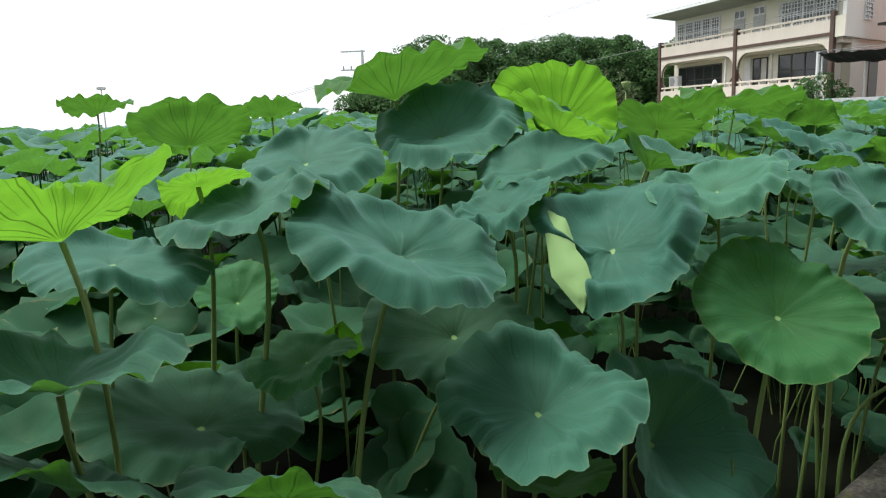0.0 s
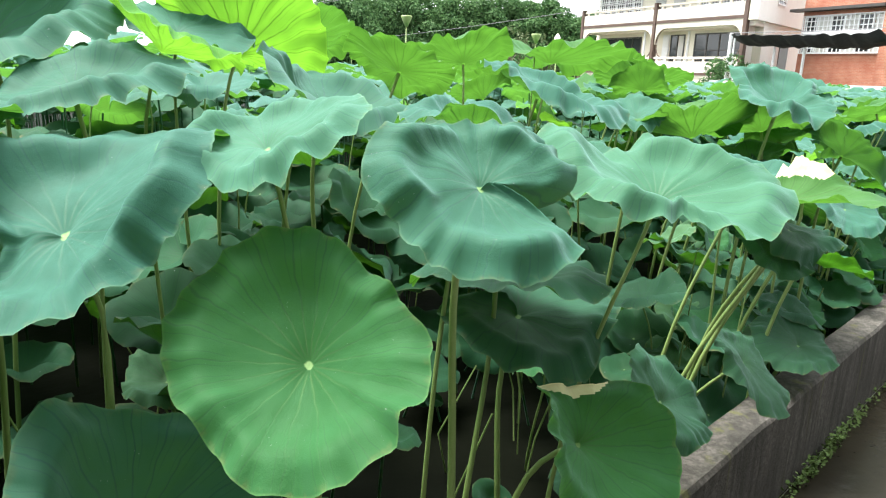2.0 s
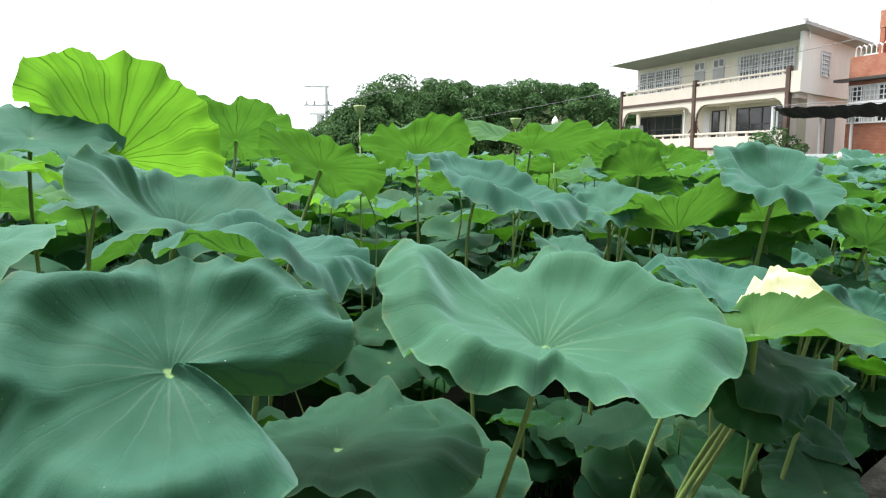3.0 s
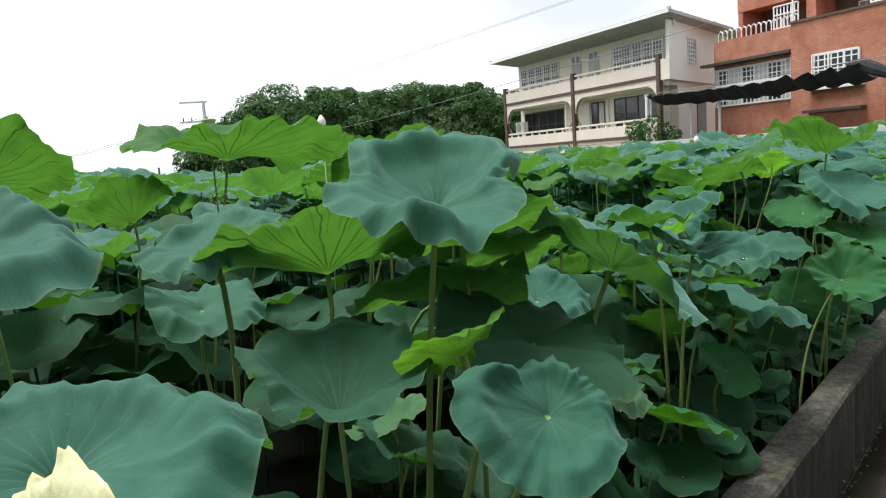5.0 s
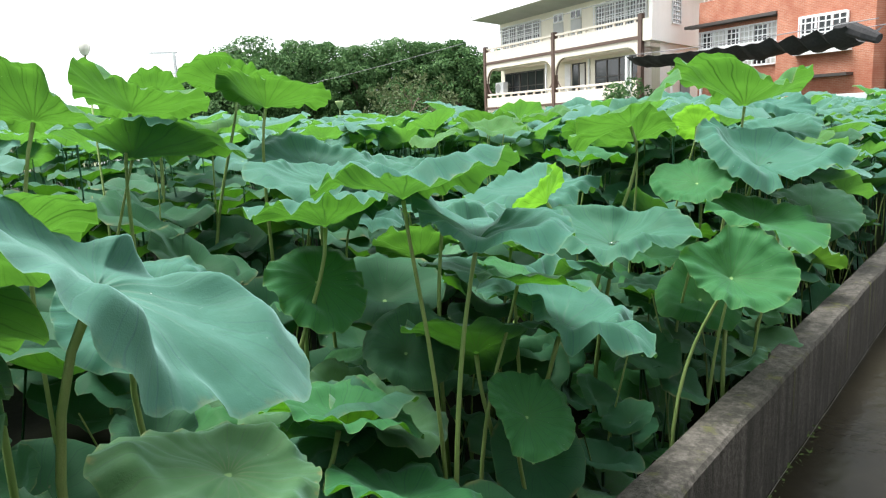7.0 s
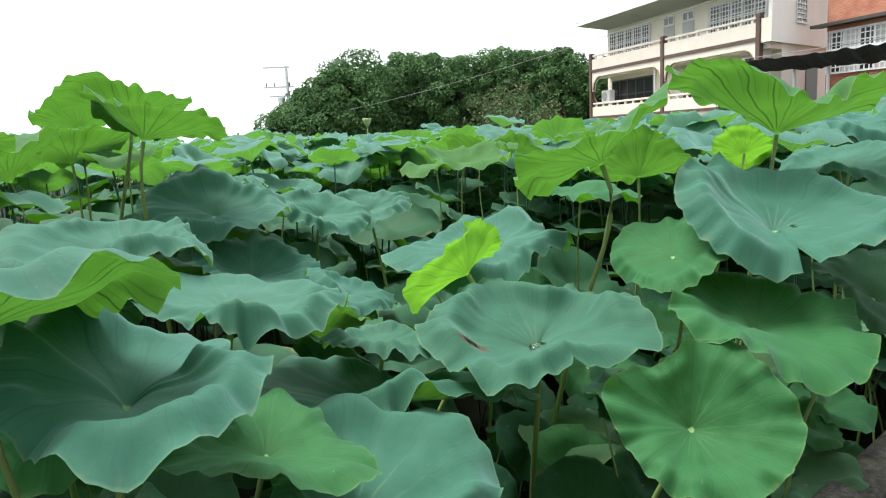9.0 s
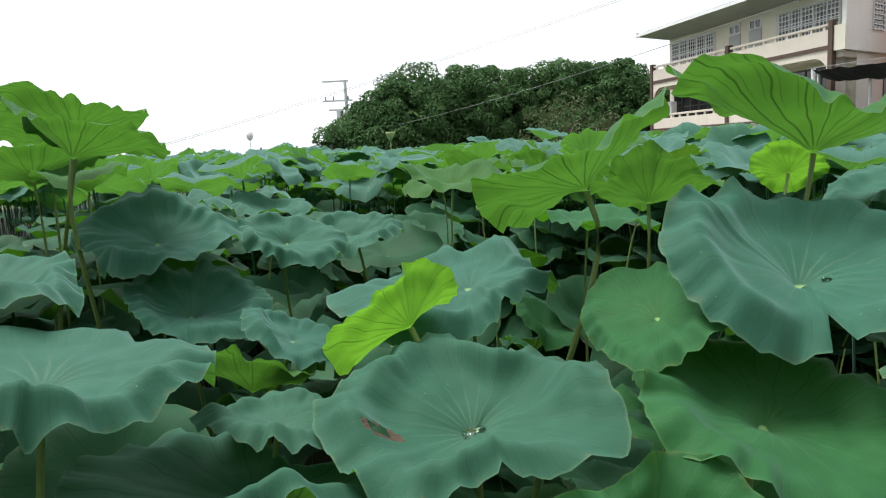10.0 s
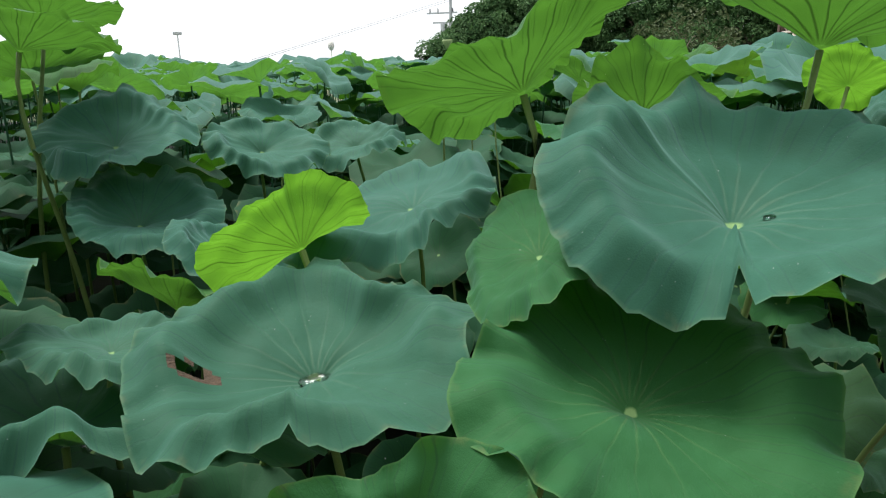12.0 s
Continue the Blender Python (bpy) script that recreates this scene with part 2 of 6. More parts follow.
MAT_WHITE = surface("white_metal", (0.78, 0.79, 0.80), (0.84, 0.85, 0.85), 6.0, 0.45, bump=0.05)
MAT_STEEL = surface("galvanised_steel", (0.50, 0.52, 0.53), (0.58, 0.60, 0.61), 5.0, 0.45, metal=0.4, bump=0.1)
MAT_DARK = surface("dark_frame", (0.045, 0.040, 0.038), (0.06, 0.055, 0.05), 4.0, 0.5, bump=0.05)
MAT_NET = surface("shade_net", (0.010, 0.010, 0.012), (0.022, 0.022, 0.024), 9.0, 0.9, bump=0.6, grain=90.0)
MAT_BARK = surface("bark", (0.09, 0.07, 0.05), (0.14, 0.11, 0.08), 3.0, 0.95, bump=0.8, dist=0.03)
MAT_WIRE = surface("cable", (0.16, 0.16, 0.17), (0.22, 0.22, 0.23), 5.0, 0.6)
MAT_CURTAIN = surface("pale_curtain", (0.55, 0.55, 0.52), (0.66, 0.66, 0.63), 3.0, 0.9, stretch=(6, 6, 0.3))
MAT_MOSS = surface("wall_weed", (0.09, 0.16, 0.035), (0.14, 0.22, 0.05), 30.0, 0.8)


def glass_material():
    m, nd, lk, bsdf = nodes_of("window_glass")
    bsdf.inputs["Base Color"].default_value = (0.03, 0.035, 0.038, 1)
    bsdf.inputs["Roughness"].default_value, bsdf.inputs["Specular IOR Level"].default_value = 0.08, 0.6
    bump_node(nd, lk, noise_node(nd, lk, 1.2, 1.0), 0.05, 0.02, bsdf)
    return m


def brick_material():
    m, nd, lk, bsdf = nodes_of("red_brick_facing")
    tc = nd.new("ShaderNodeTexCoord")
    mp = nd.new("ShaderNodeMapping")
    mp.inputs["Rotation"].default_value = (radians(90), 0, 0)
    br = nd.new("ShaderNodeTexBrick")
    br.inputs["Scale"].default_value = 1.0
    br.inputs["Brick Width"].default_value, br.inputs["Row Height"].default_value, br.inputs["Mortar Size"].default_value = 0.22, 0.07, 0.008
    br.inputs["Color1"].default_value, br.inputs["Color2"].default_value, br.inputs["Mortar"].default_value = (0.36, 0.125, 0.070, 1), (0.45, 0.175, 0.105, 1), (0.42, 0.27, 0.20, 1)
    lk.new(tc.outputs["Object"], mp.inputs["Vector"])
    lk.new(mp.outputs["Vector"], br.inputs["Vector"])
    patch = ramp_node(nd, lk, noise_node(nd, lk, 1.1, 5.0), 0.35, 0.7)
    col = mix_node(nd, lk, math_node(nd, lk, "MULTIPLY", patch, 0.7), br.outputs["Color"], (0.27, 0.07, 0.035))
    lk.new(col, bsdf.inputs["Base Color"])
    bsdf.inputs["Roughness"].default_value = 0.85
    bump_node(nd, lk, br.outputs["Fac"], 0.4, 0.01, bsdf)
    return m


def water_material(name, colour, rough, ripple, gloss=0.35):
    m, nd, lk, bsdf = nodes_of(name)
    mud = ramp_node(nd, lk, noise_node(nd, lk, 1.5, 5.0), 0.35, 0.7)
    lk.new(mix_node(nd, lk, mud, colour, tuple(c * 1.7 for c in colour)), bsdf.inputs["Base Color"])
    bsdf.inputs["Roughness"].default_value, bsdf.inputs["IOR"].default_value = rough, 1.33
    bsdf.inputs["Specular IOR Level"].default_value = gloss
    bump_node(nd, lk, noise_node(nd, lk, ripple, 3.0), 0.25, 0.02, bsdf)
    return m


def crown_material(name, a, b):
    m, nd, lk, bsdf = nodes_of(name)
    geo = nd.new("ShaderNodeNewGeometry")
    col = mix_node(nd, lk, geo.outputs["Random Per Island"], a, b)
    patch = ramp_node(nd, lk, noise_node(nd, lk, 0.5, 3.0), 0.35, 0.7)
    col = mix_node(nd, lk, math_node(nd, lk, "MULTIPLY", patch, 0.4), col, tuple(c * 0.6 for c in a))
    lk.new(col, bsdf.inputs["Base Color"])
    bsdf.inputs["Roughness"].default_value = 0.6
    bsdf.inputs["Specular IOR Level"].default_value = 0.15
    tl = nd.new("ShaderNodeBsdfTranslucent")
    lk.new(col, tl.inputs["Color"])
    mx = nd.new("ShaderNodeMixShader")
    mx.inputs[0].default_value = 0.28
    lk.new(bsdf.outputs[0], mx.inputs[1])
    lk.new(tl.outputs[0], mx.inputs[2])
    lk.new(mx.outputs[0], nd["Material Output"].inputs["Surface"])
    return m


MAT_GLASS = glass_material()
MAT_BRICK = brick_material()
MAT_CHANNEL = water_material("channel_water", (0.016, 0.014, 0.009), 0.22, 9.0, 0.12)
# pond colour taken below that of murky water, to hold the leaves' shade
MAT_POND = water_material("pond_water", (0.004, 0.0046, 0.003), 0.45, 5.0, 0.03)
MAT_CROWN = crown_material("tree_leaves", (0.038, 0.100, 0.034), (0.110, 0.205, 0.072))
MAT_BUSH = crown_material("bush_leaves", (0.055, 0.085, 0.035), (0.095, 0.12, 0.055))


# ---- mesh helpers ----
def part(name, bm, material, parent=None, label="", smooth=False):
    me = bpy.data.meshes.new(name)
    bm.to_mesh(me)
    bm.free()
    me.materials.append(material)
    if smooth:
        me.polygons.foreach_set("use_smooth", [True] * len(me.polygons))
    ob = new(name, me)
    ob.parent = parent
    if label:
        tagged(ob, label)
    return ob


def empty(name, m):
    ob = new(name)
    ob.empty_display_size = 0.1
    ob.matrix_basis = m
    return ob


def box(bm, x0, x1, y0, y1, z0, z1, bevel=0.0):
    m = Matrix.Translation(((x0 + x1) / 2, (y0 + y1) / 2, (z0 + z1) / 2)) @ Matrix.Diagonal((x1 - x0, y1 - y0, z1 - z0, 1))
    made = bmesh.ops.create_cube(bm, size=1, matrix=m)
    if bevel:
        edges = list({e for vert in made["verts"] for e in vert.link_edges})
        bmesh.ops.bevel(bm, geom=edges, offset=bevel, segments=2, affect="EDGES")
    return bm


def boxes(*rows, bevel=0.0):
    bm = bmesh.new()
    for row in rows:
        box(bm, *row, bevel=bevel)
    return bm


def tube(bm, points, radii, sides=6, cap=True):
    """A tube along points, with a radius at each."""
    rings = []
    for i, p in enumerate(points):
        a, b = points[max(i - 1, 0)], points[min(i + 1, len(points) - 1)]
        q = (b - a).to_track_quat("Z", "X")
        rings.append([bm.verts.new(p + q @ Vector((radii[i] * math.cos(k * math.tau / sides), radii[i] * math.sin(k * math.tau / sides), 0))) for k in range(sides)])
    for r0, r1 in zip(rings, rings[1:]):
        for k in range(sides):
            bm.faces.new((r0[k], r0[(k + 1) % sides], r1[(k + 1) % sides], r1[k]))
    if cap:
        bm.faces.new(rings[-1])
        bm.faces.new(rings[0][::-1])
    return bm


# ---- ground, water, wall ----
def sheet(name, x0, x1, y0, y1, z, material, nx=1, ny=1, label="", category=""):
    bm = bmesh.new()
    rows = [[bm.verts.new((x0 + (x1 - x0) * i / nx, y0 + (y1 - y0) * j / ny, z)) for i in range(nx + 1)] for j in range(ny + 1)]
    for a, b in zip(rows, rows[1:]):
        for i in range(nx):
            bm.faces.new((a[i], a[i + 1], b[i + 1], b[i]))
    return tagged(part(name, bm, material), label, category, kind="structure")


sheet("ground", -1500, 1500, -1500, 1500, -0.6, MAT_GROUND, label="flat green ground reaching to the horizon", category="ground")
sheet("pond_water", -30, 33, 0.1, 42, 0.08, MAT_POND, label="still pond water, its colour darkened for the shade under the lotus leaves", category="water")
sheet("channel_water", -40, 80, -0.8, 0.05, -0.14, MAT_CHANNEL, label="dark shallow water in the concrete channel", category="water")

WALL_TOP, WALL_THICK = 0.45, 0.20


def pond_wall():
    """The cast concrete kerb wall, with an uneven worn arris."""
    bm = bmesh.new()
    profile = ((0.0, -0.5), (0.0, 0.0), (0.0, 0.2), (0.0, 0.43), (0.014, WALL_TOP), (0.1, WALL_TOP + 0.004), (WALL_THICK - 0.015, WALL_TOP), (WALL_THICK, 0.43), (WALL_THICK, 0.1), (WALL_THICK, -0.5))
    rings, x = [], -14.0
    while x < 45:
        ring = []
        for y, z in profile:
            w = noise.noise((x * 1.7, y * 9, z * 7))
            k = 0.012 if 0.3 < z else 0.006
            ring.append(bm.verts.new((x, y + k * w, z + k * noise.noise((x * 2.3 + 9, y * 8, z * 5)) * (z > 0.4))))
        rings.append(ring)
        x += 0.09 if -1 < x < 14 else 0.5
    for a, b in zip(rings, rings[1:]):
        for i in range(len(profile) - 1):
            bm.faces.new((a[i], b[i], b[i + 1], a[i + 1]))
    bmesh.ops.recalc_face_normals(bm, faces=bm.faces)
    wall = tagged(part("wall_pond", bm, MAT_CONCRETE), "weathered grey concrete kerb wall with stains and moss", "wall", kind="structure")
    bm = bmesh.new()
    prev, x = None, -4.0
    while x < 20:
        w = 0.007 + 0.006 * noise.noise((x * 3, 1, 2))
        z = -0.135 + 0.012 * noise.noise((x * 1.5, 5, 2))
        cur = [bm.verts.new((x, -0.012, z)), bm.verts.new((x, -0.012, z + max(w, 0.002)))]
        if prev:
            bm.faces.new((prev[0], cur[0], cur[1], prev[1]))
        prev = cur
        x += 0.06
    part("lime_line", bm, MAT_LIME, wall, "pale lime line along the water")
    return wall


pond_wall()
bm = bmesh.new()
box(bm, -60, 90, -40, -0.8, -0.55, 0.42)
# two unseen walls, added to cut the light from behind the camera
tagged(part("wall_lane", boxes((-60, 4.0, -3.7, -3.2, 0.42, 8.5)), MAT_BANK), "unseen grey wall added behind the camera to block light", "wall", kind="structure")
tagged(part("wall_yard", boxes((4.004, 60, -3.7, -3.4, 0.42, 3.2)), MAT_BANK), "unseen lower grey wall added behind the camera to block less light", "wall", kind="structure")
tagged(part("bank", bm, MAT_BANK), "plain concrete bank along the channel", "bank", kind="structure")


# ---- the white house ----
HOUSE = Matrix(((-0.39973, 0.91664, 0, 39.70), (-0.91664, -0.39973, 0, 15.03), (0, 0, 1, 0), (0, 0, 0, 1)))


def window(parent, x0, x1, z0, z1, y, cols, rows, bars=0, name="window", frame_mat=None, curtain=False):
    """A framed window in a wall face at depth y, with mullions and an optional white security grille."""
    frame_mat = frame_mat or MAT_WHITE
    w = boxes((x0, x1, y - 0.06, y, z0, z0 + 0.07), (x0, x1, y - 0.06, y, z1 - 0.07, z1), (x0, x0 + 0.07, y - 0.06, y, z0 + 0.07, z1 - 0.07), (x1 - 0.07, x1, y - 0.06, y, z0 + 0.07, z1 - 0.07))
    win = part(name, w, frame_mat, parent)
    for i in range(cols):
        a, b = x0 + (x1 - x0) * i / cols, x0 + (x1 - x0) * (i + 1) / cols
        part("pane", boxes((a + 0.08, b - 0.08, y - 0.03, y - 0.015, z0 + 0.08, z1 - 0.08)), MAT_CURTAIN if curtain and i % 2 else MAT_GLASS, win)
        if i:
            part("mullion", boxes((a - 0.045, a + 0.045, y - 0.06, y - 0.005, z0 + 0.07, z1 - 0.07)), frame_mat, win)
    for j in range(1, rows):
        z = z0 + (z1 - z0) * j / rows
        part("transom", boxes((x0 + 0.07, x1 - 0.07, y - 0.065, y - 0.01, z - 0.03, z + 0.03)), frame_mat, win)
    if bars:
        bm = bmesh.new()
        n = max(2, round((x1 - x0) / bars))
        for i in range(n + 1):
            x = x0 + (x1 - x0) * i / n
            box(bm, x - 0.022, x + 0.022, y - 0.16, y - 0.13, z0, z1)
        k = max(2, round((z1 - z0) / bars))
        for j in range(k + 1):
            z = z0 + (z1 - z0) * j / k
            box(bm, x0, x1, y - 0.168, y - 0.162, z - 0.022, z + 0.022)
        part("grille", bm, MAT_WHITE, win, "white painted security grille")
    return win


def spandrel(parent, x0, x1, z_top, z_arch, radius, y0, y1):
    """The beige panel over a balcony bay, with rounded lower corners."""
    bm = bmesh.new()
    outline = [(x0, z_top), (x0, z_arch - radius)]
    for k in range(9):
        a = math.pi - k * math.pi / 16
        outline.append((x0 + radius + radius * math.cos(a), z_arch - radius + radius * math.sin(a)))
    for k in range(9):
        a = math.pi / 2 - k * math.pi / 16
        outline.append((x1 - radius + radius * math.cos(a), z_arch - radius + radius * math.sin(a)))
    outline += [(x1, z_arch - radius), (x1, z_top)]
    n = len(outline)
    top = [(x0 + (x1 - x0) * max(0, min(1, (x - x0) / (x1 - x0))), z_top) for x, z in outline]
    for y, flip in ((y0, False), (y1, True)):
        lo, hi = [bm.verts.new((x, y, z)) for x, z in outline], [bm.verts.new((x, y, z_top + 1e-4)) for x, z in top]
        for i in range(1, n - 2):
            f = (lo[i], lo[i + 1], hi[i + 1], hi[i])
            bm.faces.new(f[::-1] if flip else f)
        if y == y0:
            first = lo
    for i in range(1, n - 2):
        bm.faces.new((first[i + 1], first[i], lo[i], lo[i + 1]))
    return part("spandrel", bm, MAT_BEIGE, parent)


def white_house():
    h = tagged(empty("house", HOUSE), "three-storey cream and white house with brown-banded balconies", "house")
    left, mid, right, end = -15.7, -7.55, 0.0, 0.55
    # masonry
    part("wall", boxes((left - 0.3, end, 1.5, 9.0, -0.6, 8.45)), MAT_CREAM, h, "cream rendered wall")
    part("side_wall", boxes((end + 0.002, end + 0.25, 0.05, 9.0, 5.45, 8.5), (end - 0.9, end - 0.6, 0.3, 1.49, -0.6, 5.45)), MAT_WHITEWASH, h, "white rendered gable wall")
    part("lower_side_wall", boxes((end + 0.002, end + 0.02, 1.5, 9.0, -0.6, 5.44)), MAT_WHITEWASH, h, "white rendered wall")
    part("floor_slab", boxes((left, end, 0.26, 1.49, 5.18, 5.36), (left, end, 0.26, 1.49, 2.2, 2.4)), MAT_BEIGE, h)
    # balcony fronts
    for x0, x1 in ((left, mid), (mid, right)):
        part("parapet", boxes((x0 + 0.15, x1 - 0.15, 0.02, 0.25, 5.62, 6.42)), MAT_BEIGE, h, "beige rendered parapet")
        spandrel(h, x0 + 0.15, x1 - 0.15, 5.62, 5.26, 0.95, 0.02, 0.25)
        part("lower_parapet", boxes((x0 + 0.15, x1 - 0.15, 0.02, 0.25, 2.35, 3.28)), MAT_BEIGE, h, "beige rendered parapet")
        part("base_wall", boxes((x0 + 0.15, x1 - 0.15, 0.06, 0.25, -0.6, 2.345)), MAT_BEIGE, h)
        part("handrail", boxes((x0 + 0.15, x1 - 0.15, 0.05, 0.2, 6.58, 6.70), bevel=0.02), MAT_BEIGE, h)
        part("lower_handrail", boxes((x0 + 0.15, x1 - 0.15, 0.05, 0.2, 3.44, 3.56), bevel=0.02), MAT_BEIGE, h)
        for z0, z1 in ((6.42, 6.58), (3.28, 3.44)):
            for k in range(9):
                x = x0 + 0.5 + (x1 - x0 - 1.0) * k / 8
                part("baluster", boxes((x - 0.06, x + 0.06, 0.08, 0.17, z0, z1)), MAT_BEIGE, h)
        part("band", boxes((x0 + 0.15, x1 - 0.15, -0.03, 0.018, 5.56, 5.74)), MAT_BROWN, h, "brown painted band")
        part("band", boxes((x0 + 0.15, x1 - 0.15, -0.03, 0.018, 2.50, 2.66)), MAT_BROWN, h, "brown painted band")
        for cx, s in ((x0 + 1.1, 1), (x1 - 1.1, -1)):
            bm = bmesh.new()
            pts = [Vector((cx - s * 0.93 * math.cos(a), 0.13, 4.35 + 0.93 * math.sin(a))) for a in [math.radians(-80 + 170 * k / 14) for k in range(15)]]
            tube(bm, pts, [0.045] * 15, 5)
            part("ring_rail", bm, MAT_BROWN, h, "thin brown curved rail")
    for x in (left, mid, right):
        part("post", boxes((x - 0.14, x + 0.14, -0.06, 0.255, 1.0, 6.82), bevel=0.015), MAT_BROWN, h, "brown painted post")
    part("end_parapet", boxes((right + 0.14, end + 0.25, 0.02, 0.249, 5.46, 6.55)), MAT_CREAM, h)
    # roof
    bm = bmesh.new()
    ex0, ex1, ey0, ey1, ez = left - 0.7, end + 1.1, -0.75, 11.6, 8.68
    lo = [bm.verts.new(p) for p in ((ex0, ey0, ez), (ex1, ey0, ez), (ex1, ey1, ez), (ex0, ey1, ez))]
    mi = [bm.verts.new(p) for p in ((ex0, ey0, ez + 0.16), (ex1, ey0, ez + 0.16), (ex1, ey1, ez + 0.16), (ex0, ey1, ez + 0.16))]
    hi = [bm.verts.new(p) for p in ((ex0 + 5, 5, ez + 1.15), (ex1 - 5, 5, ez + 1.15))]
    for i in range(4):
        bm.faces.new((lo[i], lo[(i + 1) % 4], mi[(i + 1) % 4], mi[i]))
    bm.faces.new((mi[0], mi[1], hi[1], hi[0]))
    bm.faces.new((mi[1], mi[2], hi[1]))
    bm.faces.new((mi[2], mi[3], hi[0], hi[1]))
    bm.faces.new((mi[3], mi[0], hi[0]))
    roof = part("roof", bm, MAT_ROOF, h, "grey hipped roof with wide eaves")
    bm = bmesh.new()
    for ring in (((ex0 + 0.06, ey0 + 0.06, ez - 0.004), (ex1 - 0.06, ey0 + 0.06, ez - 0.004), (ex1 - 0.06, ey1, ez - 0.004), (ex0 + 0.06, ey1, ez - 0.004)),):
        inner = [(left - 0.3, 1.49, 8.40), (end + 0.05, 1.49, 8.40), (end + 0.05, 9.0, 8.40), (left - 0.3, 9.0, 8.40)]
        a, b = [bm.verts.new(p) for p in ring], [bm.verts.new(p) for p in inner]
        for i in range(4):
            bm.faces.new((a[i], b[i], b[(i + 1) % 4], a[(i + 1) % 4]))
    part("soffit", bm, MAT_SOFFIT, roof)
    part("fascia", boxes((ex0, ex1, ey0 - 0.03, ey0 - 0.004, ez - 0.03, ez + 0.13)), MAT_WHITE, roof, "pale gutter fascia")
    part("fascia", boxes((ex1 + 0.004, ex1 + 0.03, ey0, ey1, ez - 0.03, ez + 0.13)), MAT_SOFFIT, roof, "grey verge board")
    for x, y, z in ((ex1 - 0.1, ey0 + 0.1, ez + 0.16), (ex1 - 5, 5, ez + 1.1), (ex0 + 0.1, ey0 + 0.1, ez + 0.14)):
        bm = bmesh.new()
        bmesh.ops.create_icosphere(bm, subdivisions=1, radius=0.14, matrix=Matrix.Translation((x, y, z)) @ Matrix.Diagonal((1.2, 1, 1.5, 1)))
        part("finial", bm, MAT_SOFFIT, roof)
    # openings of the upper floor
    window(h, -15.7, -10.9, 6.5, 8.1, 1.498, 5, 2, 0.24)
    window(h, -5.4, -1.1, 6.4, 8.05, 1.498, 5, 2, 0.24)
    for x in (-9.5, -7.7):
        window(h, x, x + 1.0, 7.62, 8.15, 1.498, 2, 1)
        part("door", boxes((x, x + 1.0, 1.44, 1.498, 5.4, 7.58)), MAT_SOFFIT, h, "grey panelled balcony door")
    # lower floor
    window(h, -15.4, -10.6, 3.0, 4.95, 1.498, 5, 2, frame_mat=MAT_DARK)
    window(h, -5.4, -1.2, 3.0, 5.0, 1.498, 4, 2, frame_mat=MAT_DARK)
    window(h, -7.6, -6.3, 2.5, 4.98, 1.498, 2, 1, frame_mat=MAT_DARK, curtain=True)
    part("door", boxes((-8.3, -7.75, 1.40, 1.498, 2.5, 5.0)), MAT_WHITE, h, "open white door leaf")
    part("downpipe", boxes((-6.0, -5.88, 1.38, 1.47, 2.4, 5.15)), MAT_WHITE, h, "white rain pipe")
    part("downpipe", boxes((-9.0, -8.9, 0.4, 0.5, 2.4, 5.15)), MAT_WHITE, h, "white rain pipe")
    # gable side
    for y0, y1, z0, z1 in ((2.5, 3.7, 6.45, 7.8),):
        win = part("side_window", boxes((end + 0.254, end + 0.30, y0, y1, z0, z0 + 0.07), (end + 0.254, end + 0.30, y0, y1, z1 - 0.07, z1), (end + 0.254, end + 0.30, y0, y0 + 0.07, z0 + 0.07, z1 - 0.07), (end + 0.254, end + 0.30, y1 - 0.07, y1, z0 + 0.07, z1 - 0.07)), MAT_WHITE, h)
        part("pane", boxes((end + 0.256, end + 0.27, y0 + 0.07, y1 - 0.07, z0 + 0.07, z1 - 0.07)), MAT_GLASS, win)
        bm = bmesh.new()
        for k in range(5):
            y = y0 + (y1 - y0) * k / 4
            box(bm, end + 0.32, end + 0.34, y - 0.02, y + 0.02, z0, z1)
        for k in range(7):
            z = z0 + (z1 - z0) * k / 6
            box(bm, end + 0.342, end + 0.36, y0, y1, z - 0.02, z + 0.02)
        part("grille", bm, MAT_WHITE, win, "white security grille")
    part("side_door", boxes((end + 0.024, end + 0.07, 4.2, 5.6, 2.2, 4.6)), MAT_DARK, h, "dark side window")
    bm = bmesh.new()
    tube(bm, [Vector((end + 0.35, 0.6, 8.7)), Vector((end + 0.35, 0.6, 8.2))], [0.05, 0.05], 6)
    part("downpipe", bm, MAT_WHITE, h, "short white gutter spout")
    # the gable side is sheared so that its lines fit the camera's view
    for ob in list(h.children) + [c for k in h.children for c in k.children]:
        for v in ob.data.vertices:
            if v.co.x > -0.4 and v.co.y > 0.05:
                v.co.x -= 0.48 * (v.co.y - 0.05)
    return h


white_house()


def air_conditioner():
    a = tagged(empty("air_conditioner", HOUSE @ Matrix.Translation((-15.5, 0.75, 3.55))), "white air conditioner box on the lower balcony", "air conditioner")
    part("casing", boxes((-0.1, 0.95, 0, 0.4, 0, 0.8), bevel=0.03), MAT_WHITE, a)
    bm = bmesh.new()
    bmesh.ops.create_cone(bm, cap_ends=True, segments=24, radius1=0.3, radius2=0.3, depth=0.03, matrix=Matrix.Translation((0.3, -0.02, 0.4)) @ Matrix.Rotation(radians(90), 4, "X"))
    part("fan_grille", bm, MAT_SOFFIT, a, "round grey fan grille")
    part("bracket", boxes((-0.1, 0.95, 0.02, 0.38, -0.08, -0.004)), MAT_DARK, a)


air_conditioner()

# ---- the red brick house ----
RED = HOUSE @ Matrix.Translation((0, 3.0, 0))


